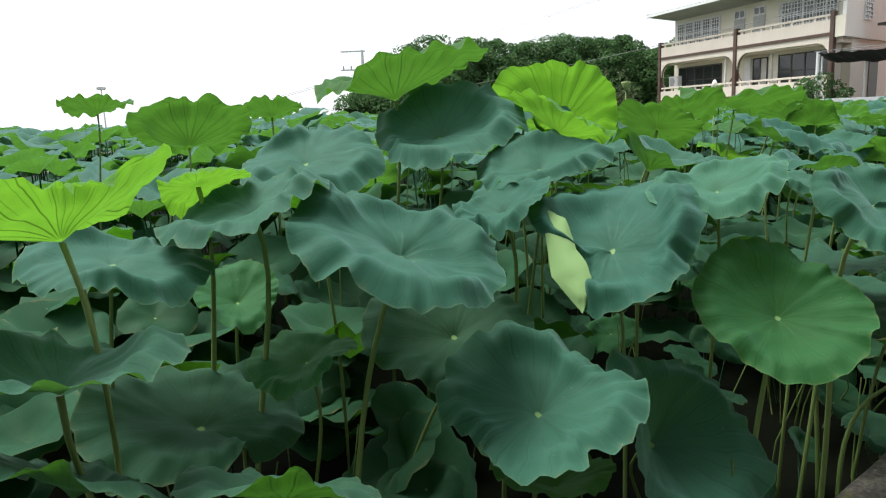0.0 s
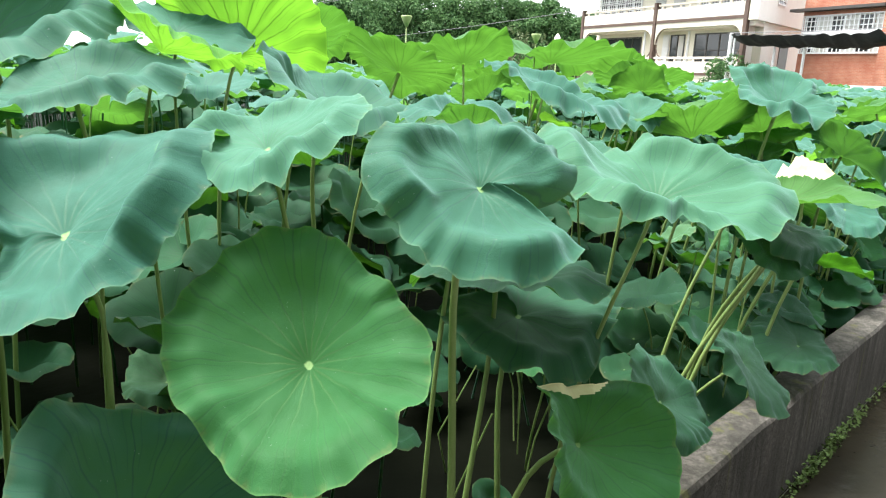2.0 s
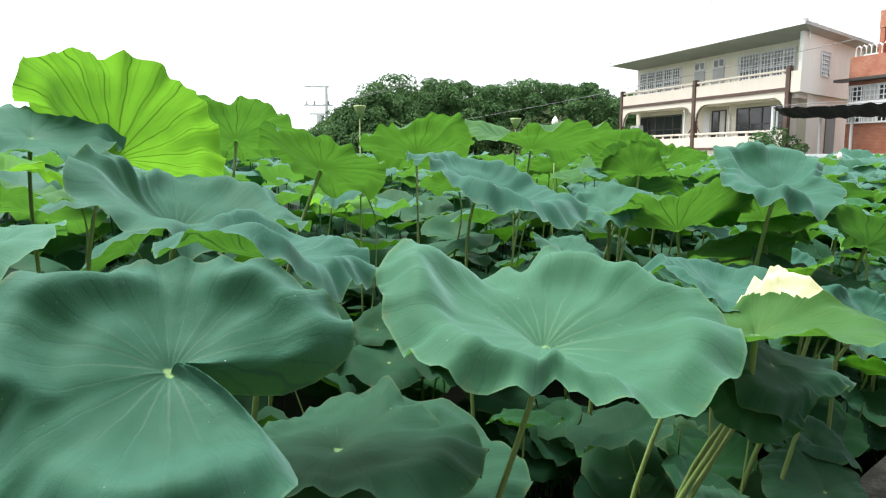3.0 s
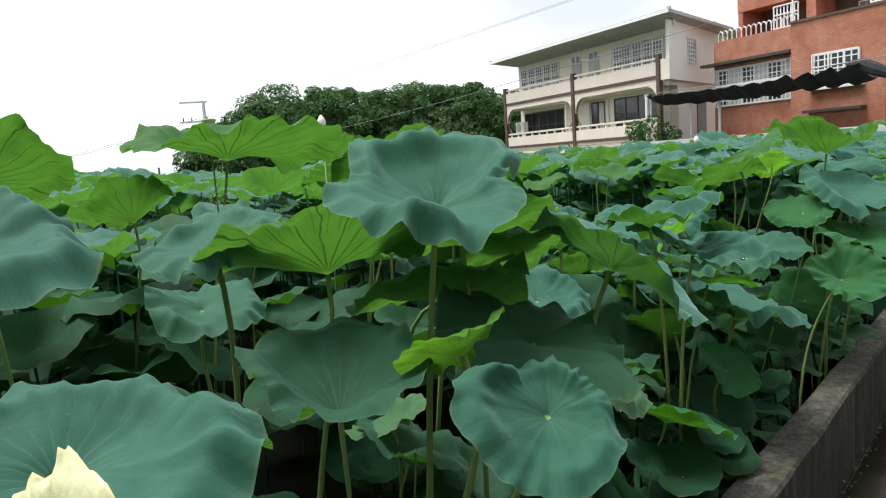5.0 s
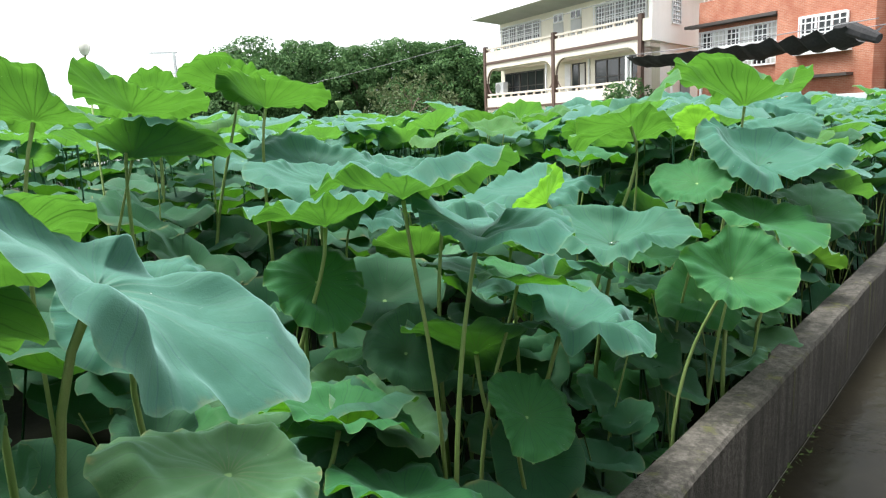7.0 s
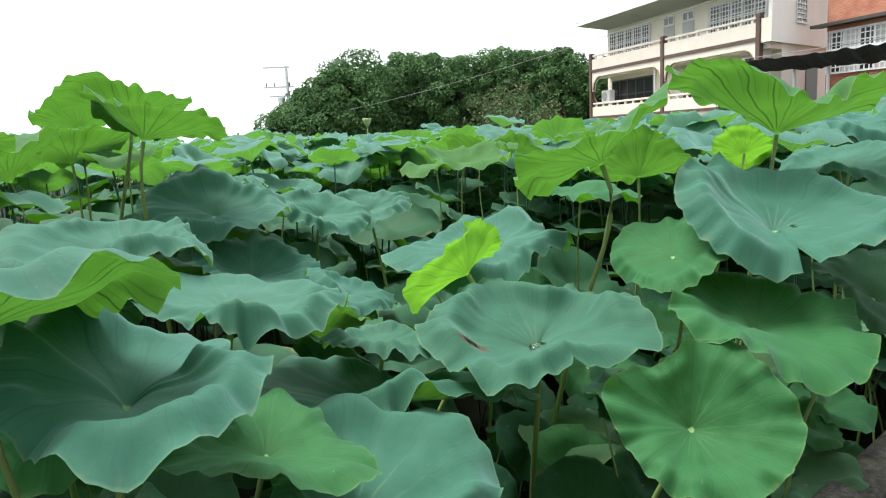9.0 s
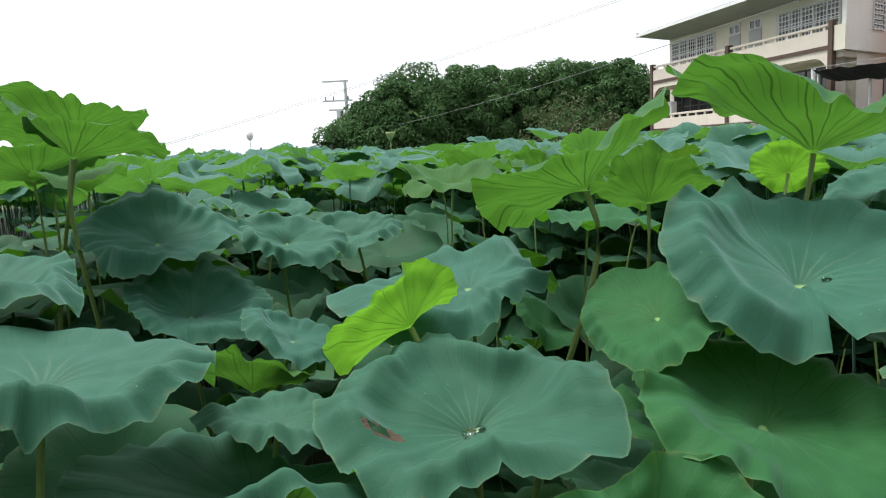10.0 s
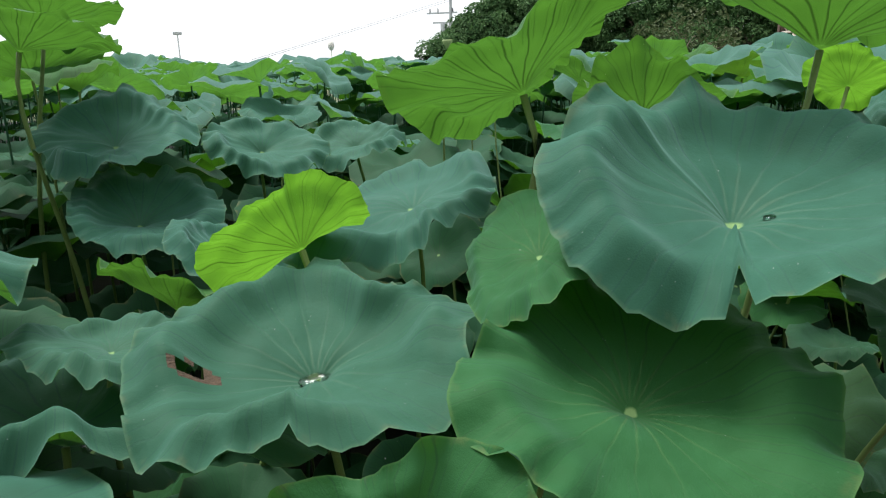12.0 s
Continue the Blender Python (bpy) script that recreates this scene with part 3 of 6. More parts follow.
def red_house():
    h = tagged(empty("house", RED), "red brick-faced house with white window grilles", "house")
    part("wall", boxes((1.02, 10.6, 0.0, 9.0, -0.6, 7.25), (6.08, 10.6, -0.5, -0.002, -0.6, 7.25)), MAT_BRICK, h, "red brick facing")
    part("coping", boxes((6.02, 10.66, -0.56, 0.3, 7.254, 7.36)), MAT_BROWN, h)
    part("upper_wall", boxes((2.1, 13.0, 2.2, 9.0, 7.26, 11.5)), MAT_BROWN, h, "dull red set-back wall")
    part("upper_slab", boxes((2.0, 10.5, 0.7, 2.19, 8.62, 9.5)), MAT_BRICK, h, "red brick balcony front")
    for x0, x1 in ((6.0, 6.5), (2.02, 2.3)):
        part("pier", boxes((x0, x1, 0.72, 2.18, 7.27, 8.61)), MAT_BRICK, h)
    part("canopy", boxes((0.6, 6.06, -0.6, -0.004, 5.98, 6.12)), MAT_DARK, h, "dark projecting canopy slab")
    window(h, 1.2, 6.05, 3.85, 5.75, -0.004, 6, 2, 0.26, curtain=True)
    part("panel", boxes((1.3, 6.0, -0.2, -0.18, 4.6, 4.95)), MAT_WHITE, h, "white panel between window rows")
    bay = window(h, 7.3, 9.5, 4.2, 5.65, -0.506, 3, 2, 0.3)
    part("bay_sill", boxes((7.1, 9.7, -0.75, -0.508, 4.05, 4.19)), MAT_WHITE, h)
    # balustrade with arched white bars
    bm = bmesh.new()
    for k in range(16):
        x = 1.25 + k * 0.3
        pts = [Vector((x, 0.1, 7.26)), Vector((x, 0.1, 7.6)), Vector((x + 0.05, 0.1, 7.72)), Vector((x + 0.15, 0.1, 7.78)), Vector((x + 0.25, 0.1, 7.72)), Vector((x + 0.3, 0.1, 7.6))]
        tube(bm, pts, [0.03] * 6, 5)
    part("balustrade", bm, MAT_WHITE, h, "white arched balcony railing")
    for x0, x1, z0, z1, y in ((4.4, 5.75, 6.9, 8.4, 0.45), (9.2, 10.6, 7.6, 8.5, 0.6), (2.3, 3.2, 9.55, 10.0, 0.75)):
        bm = bmesh.new()
        n = round((x1 - x0) / 0.19)
        for k in range(n + 1):
            x = x0 + (x1 - x0) * k / n
            box(bm, x - 0.03, x + 0.03, y, y + 0.04, z0, z1)
        for z in (z0, z0 + (z1 - z0) * 0.3, z0 + (z1 - z0) * 0.72, z1):
            box(bm, x0, x1, y - 0.045, y - 0.004, z - 0.03, z + 0.03)
        part("window_grille", bm, MAT_WHITE, h, "white upright bar grille")
    # fanlight
    fan = part("fanlight", boxes((7.75, 8.75, 2.1, 2.196, 7.3, 8.0)), MAT_GLASS, h, "half-round light with radiating bars")
    bm = bmesh.new()
    for k in range(9):
        a = math.tau * k / 9
        tube(bm, [Vector((8.25, 2.06, 7.65)), Vector((8.25 + 0.45 * math.cos(a), 2.06, 7.65 + 0.32 * math.sin(a)))], [0.025, 0.025], 4)
    box(bm, 7.7, 8.8, 2.04, 2.09, 7.27, 7.33)
    box(bm, 7.7, 8.8, 2.04, 2.09, 7.97, 8.03)
    box(bm, 7.7, 7.76, 2.04, 2.09, 7.33, 7.97)
    box(bm, 8.74, 8.8, 2.04, 2.09, 7.33, 7.97)
    part("bars", bm, MAT_WHITE, fan)
    part("awning", boxes((7.0, 9.8, -0.95, -0.51, 3.05, 3.17)), MAT_DARK, h, "dark door awning")
    bm = bmesh.new()
    tube(bm, [Vector((5.9, -0.1, 7.3)), Vector((5.9, -0.1, 9.2))], [0.05, 0.05], 6)
    part("downpipe", bm, MAT_WHITE, h, "white rain pipe")
    return h


red_house()


def grey_house():
    h = tagged(empty("house", RED), "pale grey house beside the brick one", "house")
    part("wall", boxes((10.75, 20.0, 0.3, 9.0, -0.6, 6.9)), MAT_STEEL, h, "pale grey clad wall")
    part("roof", boxes((10.7, 20.2, 0.1, 9.1, 6.91, 7.1)), MAT_ROOF, h)
    part("window", boxes((11.4, 12.6, 0.25, 0.298, 4.6, 5.6)), MAT_DARK, h, "dark window")
    return h


grey_house()


def shade_net():
    """Black net gathered in hanging folds along wires between steel posts, with a rolled end."""
    s = tagged(empty("shade_net", HOUSE @ Matrix.Translation((0, -0.95, 0))), "black sagging shade net on steel posts", "shade net")
    bm = bmesh.new()
    rows = []
    nx, ny = 120, 8
    for i in range(nx + 1):
        f = i / nx
        x = 0.25 + 11.6 * f
        row = []
        for j in range(ny + 1):
            g = j / ny
            turn = (x * 0.80 + 0.5 * noise.noise((x * 0.5, 3, 1)) + 0.06 * g) % 1.0
            saw = (turn / 0.72 if turn < 0.72 else (1 - turn) / 0.28) - 0.5
            fold = (0.02 + 0.30 * f * f) * saw * (1 + 0.8 * noise.noise((x * 0.7, 7, 2))) + 0.10 * noise.noise((x * 1.9, g * 3, 0))
            sag = -0.13 * math.sin(math.pi * min(f * 1.05, 1))
            row.append(bm.verts.new((x, -0.2 + 2.2 * g, 4.62 + sag + fold - (0.48 + 0.10 * f) * math.sin(math.pi * g) - 0.06 * f)))
        rows.append(row)
    for a, b in zip(rows, rows[1:]):
        for j in range(ny):
            bm.faces.new((a[j], b[j], b[j + 1], a[j + 1]))
    part("net", bm, MAT_NET, s)
    bm = bmesh.new()
    tube(bm, [Vector((11.2, 0.2, 4.62)), Vector((11.8, 0.2, 4.55)), Vector((12.4, 0.1, 4.30)), Vector((12.9, 0.1, 4.08))], [0.2, 0.27, 0.25, 0.18], 9)
    part("net_roll", bm, MAT_NET, s, "rolled-up black net")
    for x, y, z0, z1, r in ((0.1, 0, 0.3, 4.72, 0.09), (0.28, 0.1, 0.3, 4.6, 0.05), (2.0, 1.2, 0.3, 4.5, 0.07), (3.85, 1.2, 0.3, 4.35, 0.07)):
        bm = bmesh.new()
        tube(bm, [Vector((x, y, z0)), Vector((x, y, z1))], [r, r], 8)
        part("post", bm, MAT_WHITE, s, "pale steel post")
    bm = bmesh.new()
    tube(bm, [Vector((0.15, 0, 3.0)), Vector((0.85, -0.1, 2.1))], [0.05, 0.05], 6)
    part("brace", bm, MAT_WHITE, s)
    for y in (-0.15, 1.95):
        bm = bmesh.new()
        tube(bm, [Vector((0.0, y, 4.72)), Vector((6.5, y, 4.62)), Vector((13.0, y, 4.75))], [0.018] * 3, 5)
        part("wire", bm, MAT_WIRE, s)


shade_net()
bm = bmesh.new()
box(bm, 0.4, 40, -2.4, -2.1, -0.6, 2.25, bevel=0.03)
road_edge = tagged(part("road_parapet", bm, MAT_STEEL), "low pale concrete parapet along the far road", "parapet", kind="structure")
road_edge.matrix_basis = HOUSE


# ---- trees and bushes ----
def leaf_clump(rng, verts, faces, centre, radius, count, size):
    """Small leaf blades over the skin of a clump, most of them facing outwards and up."""
    for _ in range(count):
        d = Vector((rng.gauss(0, 1), rng.gauss(0, 1), rng.gauss(0, 1) + 0.35)).normalized()
        k = 0.80 + 0.28 * rng.random() + 0.25 * noise.noise(centre + d * 1.7)
        p = centre + Vector((d.x, d.y, d.z * 0.85)) * radius * k
        q = (d + Vector((rng.gauss(0, 0.45), rng.gauss(0, 0.45), rng.gauss(0.25, 0.45)))).to_track_quat("Z", "X").to_matrix() @ Matrix.Rotation(rng.uniform(0, 6.3), 3, "Z")
        s = size * rng.uniform(0.6, 1.35)
        n = len(verts)
        verts += [p + q @ Vector((-s, 0, -s * 0.15)), p + q @ Vector((0, -s * 0.5, s * 0.12)), p + q @ Vector((s, 0, -s * 0.2)), p + q @ Vector((0, s * 0.5, s * 0.12))]
        faces.append((n, n + 1, n + 2, n + 3))


def tree(rng, name, x, y, height, width, material, label, category, clumps=56, per=290, size=0.15, trunk=0.22, low=0.22):
    t = tagged(empty(name, Matrix.Translation((x, y, -0.6))), label, category)
    bm = bmesh.new()
    top = Vector((rng.uniform(-0.4, 0.4), rng.uniform(-0.4, 0.4), height * 0.8))
    tube(bm, [Vector((0, 0, 0)), Vector((0.1, 0.05, height * 0.3)), top * 0.7, top], [trunk, trunk * 0.8, trunk * 0.5, trunk * 0.15], 8)
    centres = []
    for k in range(clumps):
        f = low + (1 - low) * (k + rng.random()) / clumps
        spread = width * 0.5 * math.sqrt(max(0.06, 1 - ((f - 0.52) / 0.5) ** 2))
        a = k * 2.4 + rng.uniform(-0.4, 0.4)
        r = spread * math.sqrt(rng.uniform(0.35, 1.0))
        centres.append(Vector((r * math.cos(a), r * math.sin(a), height * f * rng.uniform(0.93, 1.04))))
    for c in centres[::3]:
        z = max(0.15, c.z / height - 0.18) * height
        base = Vector((0, 0, 0)).lerp(top, min(1, z / top.z))
        tube(bm, [base, base.lerp(c, 0.55) + Vector((0, 0, 0.15)), c], [trunk * 0.35, trunk * 0.22, 0.03], 5, cap=False)
    part("trunk", bm, MAT_BARK, t)
    verts, faces = [], []
    for c in centres:
        leaf_clump(rng, verts, faces, c, width * rng.uniform(0.10, 0.19), per, size)
    me = bpy.data.meshes.new("crown")
    me.from_pydata([tuple(v) for v in verts], [], faces)
    me.materials.append(material)
    crown = new("crown", me)
    crown.parent = t
    return t


rng = random.Random(4)


# ---- grove, pole, shed, cables ----
for k in range(15):
    a = radians(60.0 - 2.08 * k)
    dist = 61 + 6 * rng.random() + (4 if k % 2 else 0)
    hgt = (5.6, 7.4, 8.6)[min(k, 2)] + rng.uniform(-0.5, 0.7)
    if k > 10:
        hgt -= 0.9
    elif k > 2:
        hgt += 0.35
    tree(rng, "tree", 6.2 + dist * math.cos(a), -0.8 + dist * math.sin(a), hgt, rng.uniform(5.4, 7.2) + (1.4 if k < 3 else 0), MAT_CROWN, "dense dark green broadleaf tree in the far grove", "tree")
for a, dist, hgt in ((58.6, 63, 6.9), (56.4, 62, 8.0)):
    tree(rng, "tree", 6.2 + dist * math.cos(radians(a)), -0.8 + dist * math.sin(radians(a)), hgt, 7.0, MAT_CROWN, "dense dark green broadleaf tree in the far grove", "tree")
tree(rng, "bush", 40.2, 31.5, 5.2, 6.5, MAT_BUSH, "grey-green bushy shrub before the grove", "bush", 26, 60, 0.16, 0.1, 0.1)
tree(rng, "bush", 45.5, 36.0, 4.6, 5.5, MAT_CROWN, "dark green shrub beside the house", "bush", 22, 60, 0.18, 0.1, 0.1)
bush_at = HOUSE @ Vector((0.45, -0.95, 0))
tree(rng, "bush", bush_at.x, bush_at.y, 3.8, 3.6, MAT_CROWN, "green bush beside the net post", "bush", 34, 150, 0.09, 0.06, 0.1)


def palm():
    at = HOUSE @ Vector((-5.6, -1.6, -0.6))
    p = tagged(empty("palm", Matrix.Translation(at)), "small spiky palm before the balcony", "palm")
    bm = bmesh.new()
    tube(bm, [Vector((0, 0, 0)), Vector((0, 0, 2.4))], [0.12, 0.09], 8)
    part("trunk", bm, MAT_BARK, p)
    prng = random.Random(8)
    for k in range(22):
        a, lift = k * 2.4, prng.uniform(0.2, 1.3)
        bm = bmesh.new()
        pts = [Vector((math.cos(a) * s * math.cos(lift), math.sin(a) * s * math.cos(lift), 2.4 + s * math.sin(lift) - 0.25 * s * s)) for s in (0, 0.35, 0.7, 1.05)]
        side = Vector((-math.sin(a), math.cos(a), 0))
        w = (0.03, 0.07, 0.06, 0.005)
        rows = [(bm.verts.new(q - side * v), bm.verts.new(q + Vector((0, 0, 0.03))), bm.verts.new(q + side * v)) for q, v in zip(pts, w)]
        for r0, r1 in zip(rows, rows[1:]):
            bm.faces.new((r0[0], r1[0], r1[1], r0[1]))
            bm.faces.new((r0[1], r1[1], r1[2], r0[2]))
        part("frond", bm, MAT_CROWN, p)


palm()


def utility_pole():
    u = tagged(empty("utility_pole", Matrix.Translation((38.0, 56.3, -0.6))), "grey utility pole with cross-arms beside the grove", "utility pole")
    bm = bmesh.new()
    tube(bm, [Vector((0, 0, 0)), Vector((0, 0, 9.2))], [0.2, 0.13], 10)
    part("shaft", bm, MAT_STEEL, u)
    turn = Matrix.Rotation(radians(-35), 4, "Z")
    for z, a, b in ((9.1, -2.0, 0.3), (7.4, -2.1, 0.6), (6.6, -1.6, 0.5)):
        bm = boxes((a, b, -0.07, 0.07, z - 0.07, z + 0.07))
        bm.transform(turn)
        part("cross_arm", bm, MAT_STEEL, u)
    bm = bmesh.new()
    tube(bm, [Vector((-0.5, 0.35, 5.6)), Vector((-0.5, 0.35, 6.5))], [0.32, 0.32], 10)
    part("transformer", bm, MAT_STEEL, u, "grey transformer can")
    for x in (-1.8, -1.1, 0.2):
        bm = bmesh.new()
        tube(bm, [turn @ Vector((x, 0, 7.47)), turn @ Vector((x, 0, 7.8))], [0.07, 0.05], 6)
        part("insulator", bm, MAT_DARK, u)


utility_pole()


def shed():
    s = tagged(empty("shed", Matrix.Translation((30.5, 54.5, -0.6)) @ Matrix.Rotation(radians(-24), 4, "Z")), "long open shed with a low grey roof", "shed")
    bm = bmesh.new()
    rows = [[bm.verts.new((x, y, 3.55 + 0.35 * math.cos(x / 4.5 * 1.4) + 0.08 * (y > 0))) for y in (-1.6, 1.6)] for x in [-4.5 + 0.5 * k for k in range(19)]]
    for a, b in zip(rows, rows[1:]):
        bm.faces.new((a[0], b[0], b[1], a[1]))
    bmesh.ops.solidify(bm, geom=bm.faces[:], thickness=0.12)
    part("roof", bm, MAT_SOFFIT, s)
    for x in (-4.2, -1.4, 1.4, 4.2):
        part("post", boxes((x - 0.07, x + 0.07, -1.4, -1.26, 0, 3.5)), MAT_DARK, s)
    part("store", boxes((-0.9, 3.6, 0.2, 1.3, 0, 2.6)), MAT_WHITE, s)


shed()


def lamp_post():
    p = tagged(empty("street_lamp", Matrix.Translation((16.0, 62.0, -0.6))), "thin distant street lamp against the sky", "street lamp")
    bm = bmesh.new()
    tube(bm, [Vector((0, 0, 0)), Vector((0, 0, 6.0))], [0.07, 0.05], 6)
    part("shaft", bm, MAT_STEEL, p)
    part("lamp_head", boxes((-0.35, 0.35, -0.15, 0.15, 6.0, 6.25), bevel=0.05), MAT_STEEL, p)


lamp_post()


def cable(label, a, b, sag, gap=0.0):
    bm = bmesh.new()
    for k in ((0, 1) if gap else (0,)):
        pts = [a.lerp(b, i / 24) - Vector((0, 0, sag * 4 * (i / 24) * (1 - i / 24) + gap * k)) for i in range(25)]
        tube(bm, pts, [0.012] * 25, 5)
    tagged(part("cable", bm, MAT_WIRE), label, "cable")


c1a, c1b = Vector((34.15, 31.36, 7.65)), Vector((40.64, 27.0, 10.09))
cable("thin overhead power cable against the sky", c1a - (c1b - c1a) * 2.6 + Vector((0, 0, 1.6)), c1b + (c1b - c1a) * 3.0, 0.6, 0.10)
c2a, c2b = Vector((33.74, 32.06, 5.02)), Vector((30.76, 20.95, 5.47))
cable("thin grey cable hanging before the grove", c2a + (c2a - c2b) * 2.0, c2b + (c2b - c2a) * 1.2, 0.4)


# ---- buds, pods and small growth ----
def pod(at, height_below=0.9, size=0.035):
    """A seed pod: a flat-topped cone on a bare stalk."""
    p = tagged(empty("seed_pod", Matrix.Translation(at)), "pale green lotus seed pod on a thin stalk", "seed pod")
    bm = bmesh.new()
    tube(bm, [Vector((0, 0, -size)), Vector((0, 0, 0)), Vector((0, 0, size * 0.9)), Vector((0, 0, size * 1.15))], [size * 0.25, size * 0.75, size * 1.15, size * 1.1], 14)
    part("cone", bm, MAT_SEED, p, smooth=True)
    bm = bmesh.new()
    tube(bm, [Vector((0.06, 0.05, -at[2])), Vector((0.02, 0.03, -at[2] * 0.5)), Vector((0, 0, -size))], [0.007, 0.006, 0.005], 6)
    part("stalk", bm, MAT_STALK, p, smooth=True)


def flower_bud(at, size, label):
    """Closed pale petals wrapped round each other."""
    f = tagged(empty("lotus_bud", Matrix.Translation(at)), label, "lotus bud")
    for k in range(6):
        bm = bmesh.new()
        rows = []
        for i in range(7):
            t = i / 6
            w = math.sin(math.pi * (0.12 + 0.88 * t)) ** 0.8
            rows.append([bm.verts.new((size * 0.46 * w * math.cos(k * 1.047 + s * 0.75), size * 0.46 * w * math.sin(k * 1.047 + s * 0.75), size * 1.5 * t)) for s in (-1, -0.33, 0.33, 1)])
        for a, b in zip(rows, rows[1:]):
            for j in range(3):
                bm.faces.new((a[j], a[j + 1], b[j + 1], b[j]))
        part("petal", bm, MAT_PETAL, f, smooth=True)
    bm = bmesh.new()
    tube(bm, [Vector((0.05, 0.05, -at[2])), Vector((0, 0, 0.01))], [0.008, 0.006], 6)
    part("stalk", bm, MAT_STALK, f, smooth=True)


pod((4.765, 2.642, 2.36))
pod((3.474, 2.813, 2.40))
pod((11.0, 6.4, 2.18), size=0.05)
flower_bud((6.35, 3.55, 2.40), 0.075, "white lotus bud above the leaves")
flower_bud((12.5, 14.6, 2.42), 0.16, "pale lotus bud above the far leaves")
flower_bud((18.0, 4.9, 2.05), 0.12, "white lotus bud among the leaves")


def dew(at, size):
    """A pool of water lying in the hollow of a leaf."""
    bm = bmesh.new()
    bmesh.ops.create_uvsphere(bm, u_segments=14, v_segments=8, radius=1.0, matrix=Matrix.Translation(at) @ Matrix.Diagonal((size, size * 0.75, size * 0.28, 1)))
    tagged(part("water_drop", bm, MAT_DEW, smooth=True), "clear water drop lying in a lotus leaf", "water drop")


m, nd, lk, bsdf = nodes_of("clear_water")
bsdf.inputs["Transmission Weight"].default_value, bsdf.inputs["Roughness"].default_value, bsdf.inputs["IOR"].default_value = 1.0, 0.02, 1.33
MAT_DEW = m
dew((7.595, 0.665, 1.268), 0.040)
dew((8.32, 0.125, 1.628), 0.02)
dew((-0.075, 0.69, 1.112), 0.018)
dew((7.09, 1.20, 0.985), 0.055)


def wall_weeds():
    bm = bmesh.new()
    r = random.Random(3)
    for _ in range(1100):
        x = r.choice((r.gauss(3.1, 0.25), r.gauss(4.3, 0.35), r.gauss(4.7, 0.5), r.uniform(2.4, 9)))
        p = Vector((x, -0.02 - 0.05 * r.random() ** 1.5, -0.135 + 0.10 * r.random() ** 2))
        q = Euler((r.uniform(-1, 1), r.uniform(-1, 1), r.uniform(0, 6))).to_matrix()
        s = r.uniform(0.007, 0.019)
        bm.faces.new([bm.verts.new(p + q @ Vector(v)) for v in ((-s, 0, 0), (0, -s * 0.6, 0), (s, 0, 0), (0, s * 0.6, 0))])
    tagged(part("wall_weed", bm, MAT_MOSS), "small green weeds at the foot of the wall", "weeds", kind="stuff")


wall_weeds()


